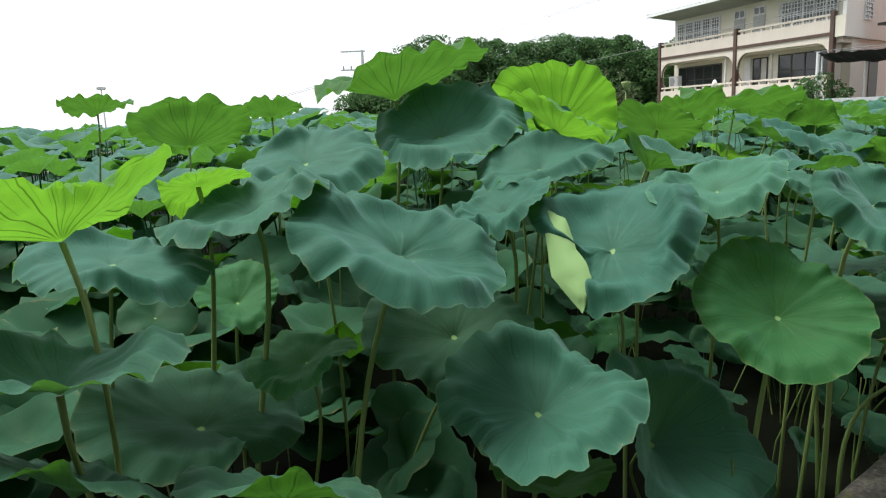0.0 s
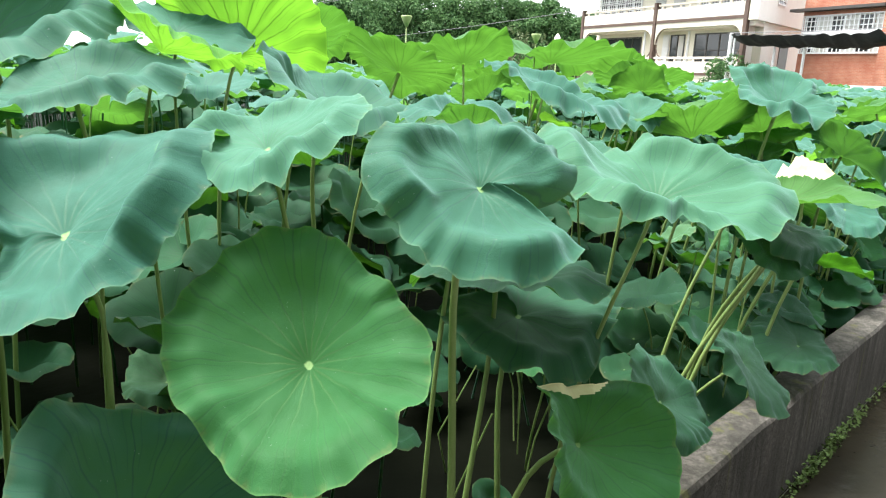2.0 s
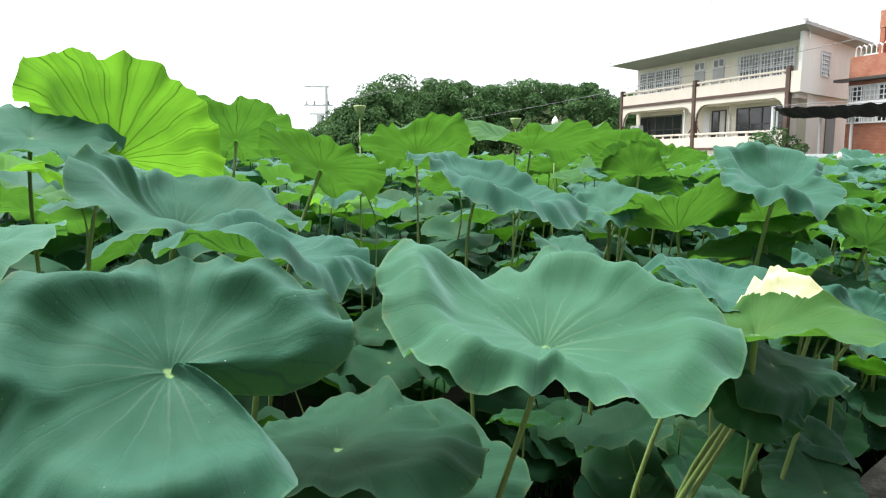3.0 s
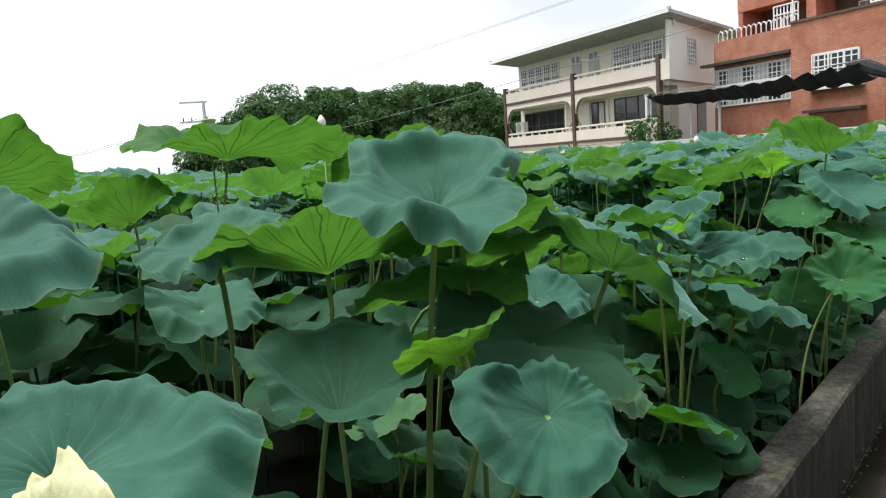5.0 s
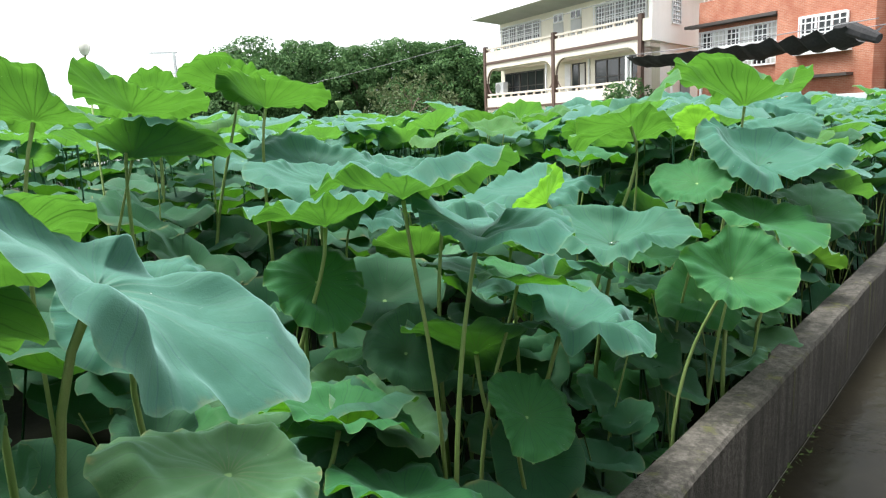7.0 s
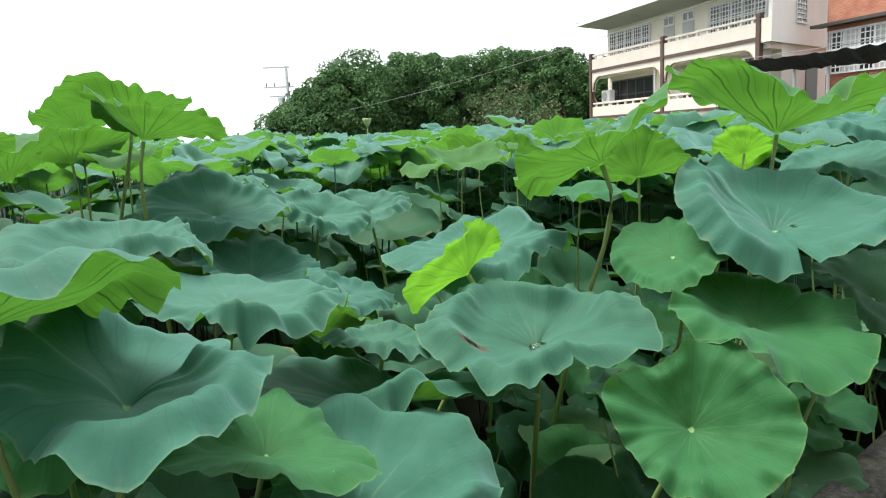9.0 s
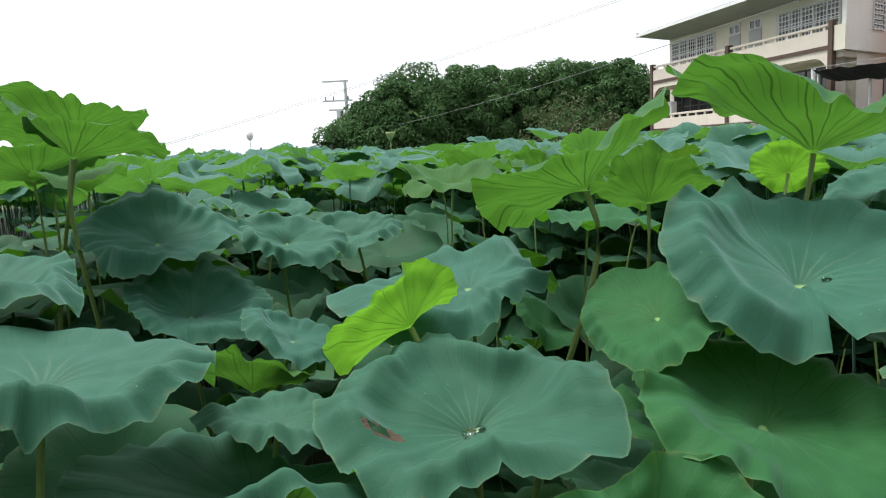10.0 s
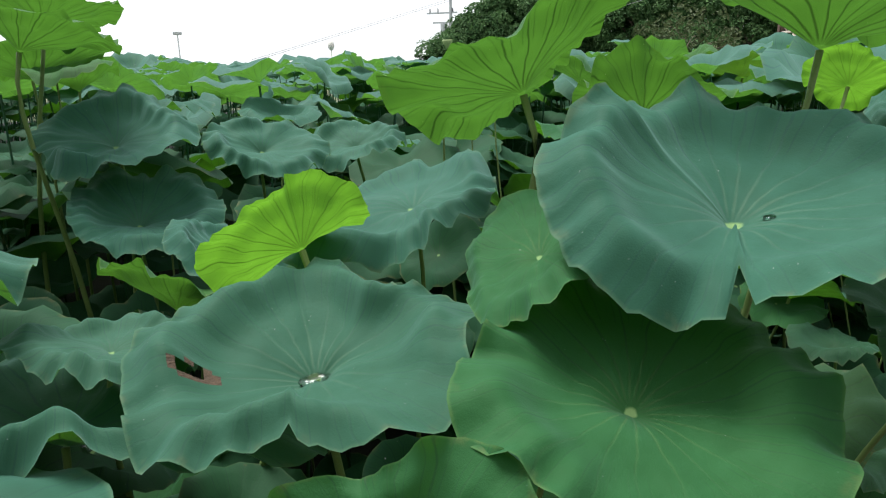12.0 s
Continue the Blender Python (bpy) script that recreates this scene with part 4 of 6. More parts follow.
# ---- lotus ----
def blade_mesh(name, seed, cup, height, outline, rings=16, segs=120, ruffle=1.0, flap=None, tear=0.0, dome=0.10, slit=None, calm=1.0, hole=None):
    """A round blade of radius 1 on its stalk's tip: a shallow dish with lobed rim, pleats and ruffled edge.
    height: 2nd and 3rd harmonics of the rim's lift; outline: five harmonics of the rim's radius. UV: angle, radius."""
    rng = random.Random(seed)
    ph = [rng.uniform(0, math.tau) for _ in range(8)]
    amp = [rng.uniform(0.5, 1.0) for _ in range(8)]
    fold = calm * rng.uniform(0.6, 1.3)

    def around(a, turns, k):
        return 2 * noise.noise((turns * math.cos(a) + 0.37 * seed, turns * math.sin(a) - 1.3 * k, 0.71 * seed + 3.1 * k))

    rim = []
    for i in range(segs):
        a = math.tau * i / segs
        out = 1 + sum((1, 0.95, 0.65, 0.4, 0.3)[k] * (outline[2 * k] * math.cos((k + 1) * a) + outline[2 * k + 1] * math.sin((k + 1) * a)) for k in range(5))
        out *= 1 + ruffle * (0.012 * amp[0] * math.sin(9 * a + ph[0]) + 0.024 * around(a, 3.6, 1) + 0.006 * around(a, 9.0, 2))
        out -= 0.07 * math.exp(-((math.sin((a - ph[7]) / 2) / 0.05) ** 2))
        if slit:
            out *= 1 - slit[2] * math.exp(-((math.sin((a - slit[0]) / 2) / slit[1]) ** 4))
        lift = height[0] * math.cos(2 * a) + height[1] * math.sin(2 * a) + height[2] * math.cos(3 * a) + height[3] * math.sin(3 * a)
        wave = ruffle * (0.02 * amp[2] * math.sin(5 * a + ph[3]) + 0.03 * amp[3] * math.sin(8 * a + ph[4] + 0.6 * math.sin(2 * a + ph[1])) + 0.05 * around(a, 2.6, 3) + 0.07 * around(a, 5.2, 4))
        pleat = fold * (0.026 * around(a, 3.6, 5) + 0.020 * around(a, 7.0, 6))
        belly = 0.135 * min(1.0, calm + 0.1) * (0.75 + 0.8 * around(a, 1.3, 7))
        frill = ruffle * (0.4 + 0.6 * calm) * (0.035 * around(a, 8.5, 8) + 0.022 * amp[4] * math.sin(17 * a + ph[6] + 1.2 * math.sin(3 * a + ph[2])))
        rim.append((a, max(0.10, out), lift, wave, pleat, belly, frill))
    verts, uvs, faces = [(0.0, 0.0, 0.0)], [(0.0, 0.0)], []
    for j in range(1, rings + 1):
        p = (j / rings) ** 0.9
        for a, out, lift, wave, pleat, belly, frill in rim:
            z = (cup - 0.025 * calm) * p ** 1.15 + lift * p * p + wave * p ** 4.5 + frill * p ** 6 + pleat * p ** 2.0
            z += belly * math.exp(-(((p - 0.76) / 0.15) ** 2))
            z += dome * (p ** 0.75) * (1 - p) * 2.3 * (1 + 0.5 * math.sin(2 * a + ph[5]))
            z += 0.030 * noise.noise((p * out * math.cos(a) * 3.1 + seed, p * out * math.sin(a) * 3.1, 2.0)) * min(1, 3 * p)
            z += 0.008 * noise.noise((p * out * math.cos(a) * 8.0 + seed, p * out * math.sin(a) * 8.0, 5.0)) * p
            z += 0.03 * (1 - math.exp(-((p / 0.12) ** 2)))
            x, y = p * out * math.cos(a), p * out * math.sin(a)
            if flap:
                b, q, back = flap
                s = x * math.cos(b) + y * math.sin(b)
                if s > q:
                    over = s - q
                    turn = min(math.pi * back, over / 0.04)
                    rest = over - turn * 0.04
                    s2 = q + 0.04 * math.sin(turn) + rest * math.cos(turn)
                    z += 0.04 * (1 - math.cos(turn)) + rest * math.sin(turn)
                    x += (s2 - s) * math.cos(b)
                    y += (s2 - s) * math.sin(b)
            verts.append((x, y, z))
            uvs.append((a / math.tau, p))
    def gap(i):
        """How far a point lies from the middle of the eaten hole, 1 at its ragged edge."""
        a, p = uvs[i]
        along = p - hole[1]
        across = p * math.sin(math.tau * a - hole[0])
        if math.cos(math.tau * a - hole[0]) < 0:
            return 9.0
        return math.hypot(along / 1.7, across) / hole[2] + 0.5 * noise.noise((p * 14, a * 60, 1.0))

    for i in range(segs):
        faces.append((0, 1 + i, 1 + (i + 1) % segs))
    for j in range(rings - 1):
        o, n = 1 + j * segs, 1 + (j + 1) * segs
        for i in range(segs):
            if hole and gap(o + i) < 1.0:
                continue
            if tear and j > rings * 0.55 and abs(noise.noise((i * 0.33 + seed, j * 0.5, 4.0))) > 1 - tear:
                continue
            k = (i + 1) % segs
            faces.append((o + i, n + i, n + k, o + k))
    me = bpy.data.meshes.new(name)
    me.from_pydata(verts, [], faces)
    layer = me.uv_layers.new(name="polar")
    idx = np.empty(len(me.loops), dtype=np.int32)
    me.loops.foreach_get("vertex_index", idx)
    flat = np.array(uvs, dtype=np.float32)[idx]
    # close the seam of the angle
    start = 0
    for poly in me.polygons:
        s = slice(poly.loop_start, poly.loop_start + poly.loop_total)
        if flat[s, 0].max() - flat[s, 0].min() > 0.5:
            part_uv = flat[s, 0]
            part_uv[part_uv < 0.5] += 1.0
            flat[s, 0] = part_uv
    layer.data.foreach_set("uv", flat.ravel())
    me.polygons.foreach_set("use_smooth", [True] * len(me.polygons))
    if hole:
        for poly in me.polygons:
            if gap(poly.vertices[0]) < 1.55:
                poly.material_index = 1
    if flap:
        b, q, back = flap
        for poly in me.polygons:
            a, p = uvs[poly.vertices[0]]
            if p * math.cos(math.tau * a - b) > q + 0.05:
                poly.material_index = 1
    return me


def turned(centre, tilt, r):
    """The frame of a blade: its normal leans by tilt, its x axis stays near the world's."""
    n = Vector((tilt[0], tilt[1], 1.0)).normalized()
    u = (Vector((1, 0, 0)) - n * n.x).normalized()
    v = n.cross(u)
    m = Matrix((u, v, n)).transposed().to_4x4()
    return Matrix.Translation(centre) @ m @ Matrix.Diagonal((r, r, r, 1))


def stalk_mesh(rng, base, top, normal, radius, sides=7, steps=9, behind=False):
    """A thin stalk that rises from the mud, sways a little and meets the blade square on."""
    rise = (top - base).length
    c1 = base + Vector((rng.uniform(-0.06, 0.06), rng.uniform(-0.06, 0.06), rise * 0.62))
    c2 = top - normal * min(0.35, rise * 0.32) + Vector((rng.uniform(-0.02, 0.02), rng.uniform(-0.02, 0.02), 0))
    # bent far back to keep the stalk out of the camera's sight
    if behind:
        c1 = base + Vector((0, 0, rise * 0.8))
        c2 = base.lerp(top, 0.55) + Vector((0, 0, top.z * 0.40))
    pts = []
    for i in range(steps + 1):
        t = i / steps
        pts.append(base * (1 - t) ** 3 + c1 * 3 * t * (1 - t) ** 2 + c2 * 3 * t * t * (1 - t) + top * t ** 3)
    bm = bmesh.new()
    tube(bm, pts, [radius * (1.15 - 0.4 * i / steps) for i in range(steps)] + [radius * 0.95], sides)
    return bm


LABELS = {
    "top": "blue-green lotus leaf with a wavy rim on a stalk",
    "dark": "lotus leaf low among the stalks, shade put into its green",
    "under": "lotus leaf tilted to show its backlit yellow-green underside",
    "young": "young bright yellow-green lotus leaf on a stalk",
    "green": "fresh green round lotus leaf on a stalk",
    "droop": "drooping blue-green lotus leaf on a curved stalk",
    "pale": "pale mint-green lotus leaf with a wavy rim",
    "old": "old holed lotus leaf with brown ragged edge",
}
lotus_rng = random.Random(11)
lotus_places = []


def lotus(centre, tilt, r, cup, height, outline, look_of, flap=None, tear=0.0, dome=None, slit=None, foot=None, hole=None):
    """One lotus leaf: a stalk out of the pond and the blade on it."""
    rng = lotus_rng
    c = Vector(centre)
    seed = len(lotus_places) + 1
    lotus_places.append((c.x, c.y, c.z, r))
    n = Vector((tilt[0], tilt[1], 1.0)).normalized()
    by = max(0.26, c.y + rng.uniform(-0.05, 0.30))
    base = Vector((c.x + rng.uniform(-0.2, 0.2), by, 0.0))
    if foot:
        base = Vector((*foot, 0.0))
    thing = tagged(empty("lotus_leaf", Matrix.Translation(base)), LABELS[look_of], "lotus leaf", "lotus leaves")
    if dome is None:
        dome = {"top": 0.10, "dark": 0.09, "green": 0.07, "under": 0.05, "young": 0.04, "old": 0.08, "droop": 0.10, "pale": 0.10}[look_of] * rng.uniform(0.8, 1.2)
    me = blade_mesh("blade", seed, cup, height, outline, flap=flap, tear=tear, dome=dome, slit=slit, hole=hole, rings=24, calm=1.0 if look_of in ("top", "droop", "old", "pale") else 0.45)
    me.materials.append(MAT_LEAF[look_of])
    if flap:
        me.materials.append(MAT_FLAP)
    if hole:
        me.materials.append(MAT_TORN)
    blade = new("blade", me)
    blade.parent = thing
    blade.matrix_basis = Matrix.Translation(-base) @ turned(c, tilt, r)
    top = c - n * 0.002
    part("stalk", stalk_mesh(rng, Vector((0, 0, 0)), top - base, n, rng.uniform(0.008, 0.012), behind=bool(foot)), MAT_STALK, thing, "green prickly stalk", smooth=True)
    return thing


lotus((0.81, 0.26, 1.39), (-0.80, -0.50), 0.301, 0.34, (-0.05, -0.03, -0.00, 0.01),
      (-0.03, 0.00, -0.12, 0.01, -0.03, 0.01, -0.09, -0.02, 0.03, -0.00), "green", dome=0.05)
lotus((-0.05, 0.73, 1.12), (-0.36, -0.15), 0.366, 0.25, (-0.06, 0.09, -0.03, -0.05),
      (0.02, -0.02, -0.18, 0.08, 0.00, -0.05, -0.17, 0.05, -0.01, -0.01), "top", dome=0.08, slit=(4.4, 0.04, 0.14))
lotus((-0.37, 1.10, 1.71), (0.13, -0.51), 0.386, 0.16, (-0.03, -0.00, 0.06, 0.01),
      (-0.01, -0.00, 0.05, -0.03, 0.01, 0.05, 0.04, 0.03, 0.03, 0.10), "top", dome=0.12)
folded_leaf = lotus((0.48, 0.79, 1.64), (-0.66, -0.24), 0.357, 0.04, (-0.16, -0.06, 0.11, -0.13),
      (0.30, 0.02, -0.02, 0.20, 0.06, -0.12, 0.06, 0.10, -0.04, 0.04), "top")
lotus((0.69, 2.08, 2.08), (-0.45, -0.22), 0.448, 0.13, (-0.01, 0.11, -0.02, 0.05),
      (0.16, 0.00, -0.05, 0.07, 0.01, -0.07, -0.02, -0.01, 0.01, 0.05), "top")
lotus((0.74, 1.40, 1.93), (-0.35, -0.10), 0.334, 0.11, (-0.01, 0.10, -0.05, 0.00),
      (0.08, 0.03, 0.03, -0.04, 0.03, -0.06, -0.02, -0.02, 0.00, 0.02), "top")
lotus((1.16, 0.07, 1.80), (-0.24, -0.69), 0.263, 0.08, (-0.06, 0.04, 0.04, 0.10),
      (-0.07, -0.11, 0.03, -0.02, 0.13, 0.05, 0.05, -0.05, 0.05, 0.03), "top", slit=(-0.80, 0.17, 0.86))
lotus((0.91, 0.58, 1.85), (-0.39, -0.06), 0.256, 0.13, (-0.02, -0.10, -0.01, 0.01),
      (0.05, -0.02, -0.04, -0.08, 0.10, 0.01, -0.08, -0.01, 0.05, 0.04), "pale")
lotus((0.50, 0.62, 0.85), (0.04, -1.12), 0.382, 0.53, (0.07, -0.07, -0.03, -0.00),
      (-0.07, -0.13, -0.04, 0.02, 0.03, -0.02, -0.01, 0.12, -0.12, 0.03), "top")
lotus((-1.47, 1.02, 1.95), (-0.18, 0.29), 0.299, 0.36, (0.05, -0.07, 0.10, 0.01),
      (-0.05, 0.22, 0.16, 0.16, 0.09, 0.02, 0.05, -0.02, 0.01, 0.01), "young")
lotus((-0.73, 1.49, 1.89), (-0.32, -0.02), 0.302, 0.11, (-0.02, 0.02, -0.03, 0.01),
      (-0.06, 0.04, 0.03, -0.04, -0.02, 0.01, -0.00, -0.02, -0.03, -0.02), "top")
lotus((-0.32, 1.80, 2.03), (-0.32, -0.33), 0.308, 0.07, (0.06, 0.04, -0.00, 0.01),
      (0.05, -0.10, -0.02, 0.00, -0.01, 0.01, -0.01, 0.01, -0.01, -0.00), "top")
lotus((-1.20, 1.62, 1.76), (0.09, -0.25), 0.297, -0.04, (-0.04, -0.00, 0.05, -0.06),
      (0.08, 0.05, 0.00, -0.10, -0.00, -0.04, 0.01, -0.01, 0.08, -0.04), "top")
lotus((-1.55, 0.88, 1.61), (-0.02, 0.03), 0.257, 0.29, (-0.11, -0.02, 0.08, -0.07),
      (0.02, -0.12, 0.02, -0.06, -0.02, -0.05, 0.03, -0.01, 0.01, 0.01), "top")
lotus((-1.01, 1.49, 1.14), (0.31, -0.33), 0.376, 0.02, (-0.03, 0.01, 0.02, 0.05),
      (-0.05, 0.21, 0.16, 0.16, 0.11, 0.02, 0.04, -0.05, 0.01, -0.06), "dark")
lotus((-0.61, 1.40, 1.31), (-0.34, -0.05), 0.209, 0.11, (-0.12, -0.08, -0.04, 0.01),
      (-0.04, 0.05, -0.07, -0.04, 0.01, -0.02, -0.03, -0.02, 0.01, 0.02), "green")
lotus((-0.59, 2.02, 1.43), (-0.11, -0.53), 0.203, 0.25, (0.09, 0.04, -0.03, -0.01),
      (-0.01, 0.10, -0.08, 0.08, 0.02, 0.06, -0.00, -0.02, -0.02, -0.01), "green")
lotus((0.64, 2.40, 2.31), (-0.08, 0.21), 0.451, 0.34, (-0.11, -0.01, 0.05, -0.05),
      (0.14, -0.02, 0.06, -0.10, -0.00, -0.03, -0.03, -0.02, -0.02, 0.02), "under")
lotus((1.74, 2.13, 2.10), (0.77, 0.45), 0.413, 0.52, (-0.13, 0.00, -0.03, -0.01),
      (-0.06, 0.09, 0.09, 0.00, 0.02, 0.03, -0.00, 0.01, -0.03, 0.02), "young")
lotus((1.13, 1.62, 2.09), (0.51, -0.16), 0.294, 0.28, (0.03, -0.09, -0.03, -0.04),
      (-0.04, 0.02, 0.01, -0.01, -0.01, 0.02, -0.01, 0.01, -0.01, -0.00), "young")
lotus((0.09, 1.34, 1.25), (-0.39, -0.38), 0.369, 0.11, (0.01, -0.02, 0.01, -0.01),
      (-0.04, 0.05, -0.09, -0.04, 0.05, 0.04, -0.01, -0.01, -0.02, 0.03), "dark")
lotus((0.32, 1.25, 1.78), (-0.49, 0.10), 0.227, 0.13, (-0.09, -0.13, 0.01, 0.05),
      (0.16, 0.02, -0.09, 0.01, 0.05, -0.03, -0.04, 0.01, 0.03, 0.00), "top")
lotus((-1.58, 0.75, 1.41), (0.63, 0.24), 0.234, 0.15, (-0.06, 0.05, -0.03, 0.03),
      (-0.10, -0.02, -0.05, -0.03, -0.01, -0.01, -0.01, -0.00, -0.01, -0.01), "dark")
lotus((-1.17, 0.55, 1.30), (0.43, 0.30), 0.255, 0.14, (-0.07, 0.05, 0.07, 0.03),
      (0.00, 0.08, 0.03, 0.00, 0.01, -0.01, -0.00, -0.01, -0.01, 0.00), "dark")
lotus((-0.02, 0.68, 0.84), (0.11, 0.10), 0.241, 0.30, (0.00, -0.02, -0.01, 0.01),
      (-0.03, 0.04, 0.00, 0.04, 0.01, -0.00, 0.00, -0.00, 0.00, -0.00), "under")
lotus((-0.83, 1.73, 1.99), (-0.00, 0.56), 0.175, -0.06, (0.13, 0.05, -0.02, 0.07),
      (0.10, -0.05, -0.10, -0.01, 0.00, -0.11, 0.03, -0.01, 0.01, 0.01), "young")
lotus((0.18, 4.35, 2.06), (0.21, 0.48), 0.438, 0.36, (0.01, -0.02, -0.02, -0.01),
      (0.04, -0.05, 0.01, -0.03, -0.01, -0.01, -0.00, 0.01, 0.00, 0.00), "under")
lotus((-0.20, 5.18, 2.34), (0.04, 0.20), 0.278, 0.25, (0.06, 0.05, 0.01, 0.01),
      (-0.02, 0.02, 0.00, 0.00, 0.01, -0.01, 0.00, -0.00, -0.00, 0.00), "under")
lotus((0.87, 4.34, 2.26), (0.14, 0.27), 0.264, 0.27, (0.02, 0.02, 0.02, 0.01),
      (-0.02, 0.02, -0.01, 0.01, 0.00, -0.00, 0.00, -0.00, -0.00, -0.00), "under")
lotus((1.97, 0.03, 1.69), (-0.15, -0.30), 0.350, 0.23, (0.03, -0.07, 0.03, -0.05),
      (0.03, 0.04, -0.03, -0.13, -0.03, -0.01, -0.00, 0.13, -0.15, 0.01), "pale", dome=0.10, slit=(3.91, 0.05, 0.16))
lotus((4.10, 0.44, 1.94), (-0.21, -0.37), 0.320, 0.29, (-0.03, -0.02, -0.05, 0.02),
      (0.00, 0.10, 0.10, 0.20, 0.03, 0.13, 0.27, 0.11, 0.03, 0.20), "top")
lotus((2.63, 1.96, 2.05), (0.56, 0.17), 0.323, 0.17, (-0.01, -0.06, -0.03, -0.02),
      (0.01, 0.09, 0.03, 0.01, -0.00, 0.02, -0.00, 0.02, 0.02, 0.02), "under")
lotus((4.75, 2.48, 2.16), (0.13, -0.01), 0.523, 0.18, (-0.18, -0.02, -0.02, -0.01),
      (0.08, -0.03, -0.00, -0.10, -0.03, 0.00, -0.01, 0.00, -0.00, 0.02), "under")
lotus((3.78, 1.12, 1.84), (-0.29, -0.11), 0.227, 0.19, (0.04, 0.00, -0.06, 0.03),
      (0.04, 0.10, 0.09, -0.00, 0.02, -0.02, -0.04, -0.02, -0.01, 0.02), "top")
lotus((3.02, 1.30, 1.95), (0.14, -0.34), 0.398, 0.12, (0.03, 0.01, -0.00, 0.02),
      (0.08, -0.11, -0.07, -0.04, -0.02, 0.00, -0.01, 0.02, 0.01, -0.00), "top")
lotus((1.71, 1.43, 1.85), (0.23, -0.27), 0.396, 0.36, (0.06, -0.04, -0.08, 0.02),
      (0.11, -0.09, 0.08, 0.19, -0.04, -0.03, 0.02, -0.01, 0.01, 0.00), "top")
lotus((1.85, 0.45, 1.22), (0.04, -0.33), 0.352, 0.13, (0.03, -0.06, -0.05, -0.05),
      (0.17, -0.13, 0.21, 0.32, -0.20, 0.05, 0.03, -0.15, -0.11, -0.03), "dark")
lotus((2.95, 0.03, 0.88), (0.15, -0.82), 0.225, 0.03, (0.04, -0.02, -0.02, 0.04),
      (-0.05, -0.14, -0.08, 0.04, 0.04, 0.04, 0.02, 0.01, -0.01, 0.02), "dark")
lotus((3.97, 0.09, 0.67), (-0.19, -0.35), 0.252, 0.03, (-0.05, 0.08, 0.03, 0.02),
      (-0.11, 0.10, 0.04, 0.01, -0.01, 0.02, 0.01, 0.01, -0.00, -0.01), "dark")
crumpled_leaf = lotus((2.65, -0.14, 1.64), (-0.16, 0.01), 0.276, 0.21, (0.06, 0.01, 0.13, -0.02),
      (-0.20, -0.09, -0.05, -0.25, 0.05, 0.17, 0.06, 0.12, 0.00, 0.10), "under")
lotus((2.89, 0.11, 1.68), (0.01, -0.23), 0.256, 0.17, (0.08, -0.03, -0.06, -0.02),
      (0.02, -0.09, 0.01, -0.01, 0.00, 0.02, -0.02, -0.01, -0.01, -0.01), "top")
lotus((2.70, -0.12, 1.47), (-0.08, -0.77), 0.170, 0.02, (-0.07, 0.09, -0.02, 0.05),
      (-0.17, 0.03, 0.07, 0.03, -0.03, 0.03, -0.03, 0.03, -0.02, 0.01), "dark")
# stands in for the drooping leaf's left lobe, fitted to the camera's view
lotus((4.72, 0.60, 1.72), (0.41, 0.29), 0.229, 0.17, (0.04, -0.23, 0.02, 0.01),
      (0.06, 0.01, -0.08, 0.03, -0.10, 0.01, 0.00, -0.00, -0.00, 0.00), "under", foot=(4.95, 1.3))
lotus((1.67, 0.05, 0.95), (-0.16, -1.40), 0.256, 0.37, (0.18, -0.10, -0.05, 0.05),
      (0.08, -0.16, 0.09, -0.14, 0.03, 0.00, -0.00, 0.07, 0.00, -0.03), "green", flap=(1.31, 0.72, 0.8))
lotus((4.05, 0.89, 1.74), (0.17, 0.28), 0.377, 0.31, (-0.11, 0.10, -0.05, 0.05),
      (-0.11, 0.00, -0.04, -0.05, -0.01, 0.01, -0.00, -0.02, -0.01, 0.00), "under")
lotus((4.44, 0.63, 1.79), (0.26, 0.31), 0.340, 0.22, (0.04, 0.07, -0.01, 0.04),
      (0.00, -0.02, -0.04, -0.03, -0.00, -0.03, 0.02, -0.04, -0.04, -0.05), "under")
lotus((4.51, 0.69, 1.59), (0.21, 0.36), 0.345, 0.11, (-0.05, -0.06, -0.08, -0.10),
      (-0.12, 0.13, 0.06, 0.02, 0.18, 0.12, 0.03, 0.09, 0.00, 0.10), "under", foot=(4.9, 1.5))
lotus((4.81, 0.26, 1.66), (0.55, -0.35), 0.288, 0.08, (0.09, 0.00, -0.01, -0.12),
      (-0.16, -0.20, 0.10, -0.22, -0.11, 0.04, -0.14, -0.06, -0.27, 0.13), "droop")
lotus((4.42, 0.34, 1.47), (0.01, -0.28), 0.339, 0.13, (-0.03, -0.01, 0.06, -0.04),
      (-0.26, -0.10, -0.02, 0.14, 0.10, -0.03, 0.00, 0.01, -0.06, 0.13), "dark")
lotus((3.73, 0.51, 1.43), (-0.11, -0.08), 0.279, 0.53, (0.00, -0.07, 0.03, 0.02),
      (0.10, 0.08, -0.16, 0.13, 0.01, -0.02, -0.03, 0.03, -0.02, -0.01), "dark")
lotus((3.91, -0.03, 1.47), (-0.29, -0.55), 0.187, 0.26, (0.05, -0.11, 0.05, 0.06),
      (-0.37, -0.01, 0.00, 0.03, -0.02, 0.10, -0.09, -0.03, 0.01, -0.07), "top")
lotus((3.91, 0.22, 1.59), (0.15, 0.88), 0.138, 0.17, (0.09, -0.14, -0.02, -0.04),
      (-0.20, -0.14, 0.05, -0.15, -0.10, 0.00, -0.05, -0.06, 0.02, -0.09), "young")
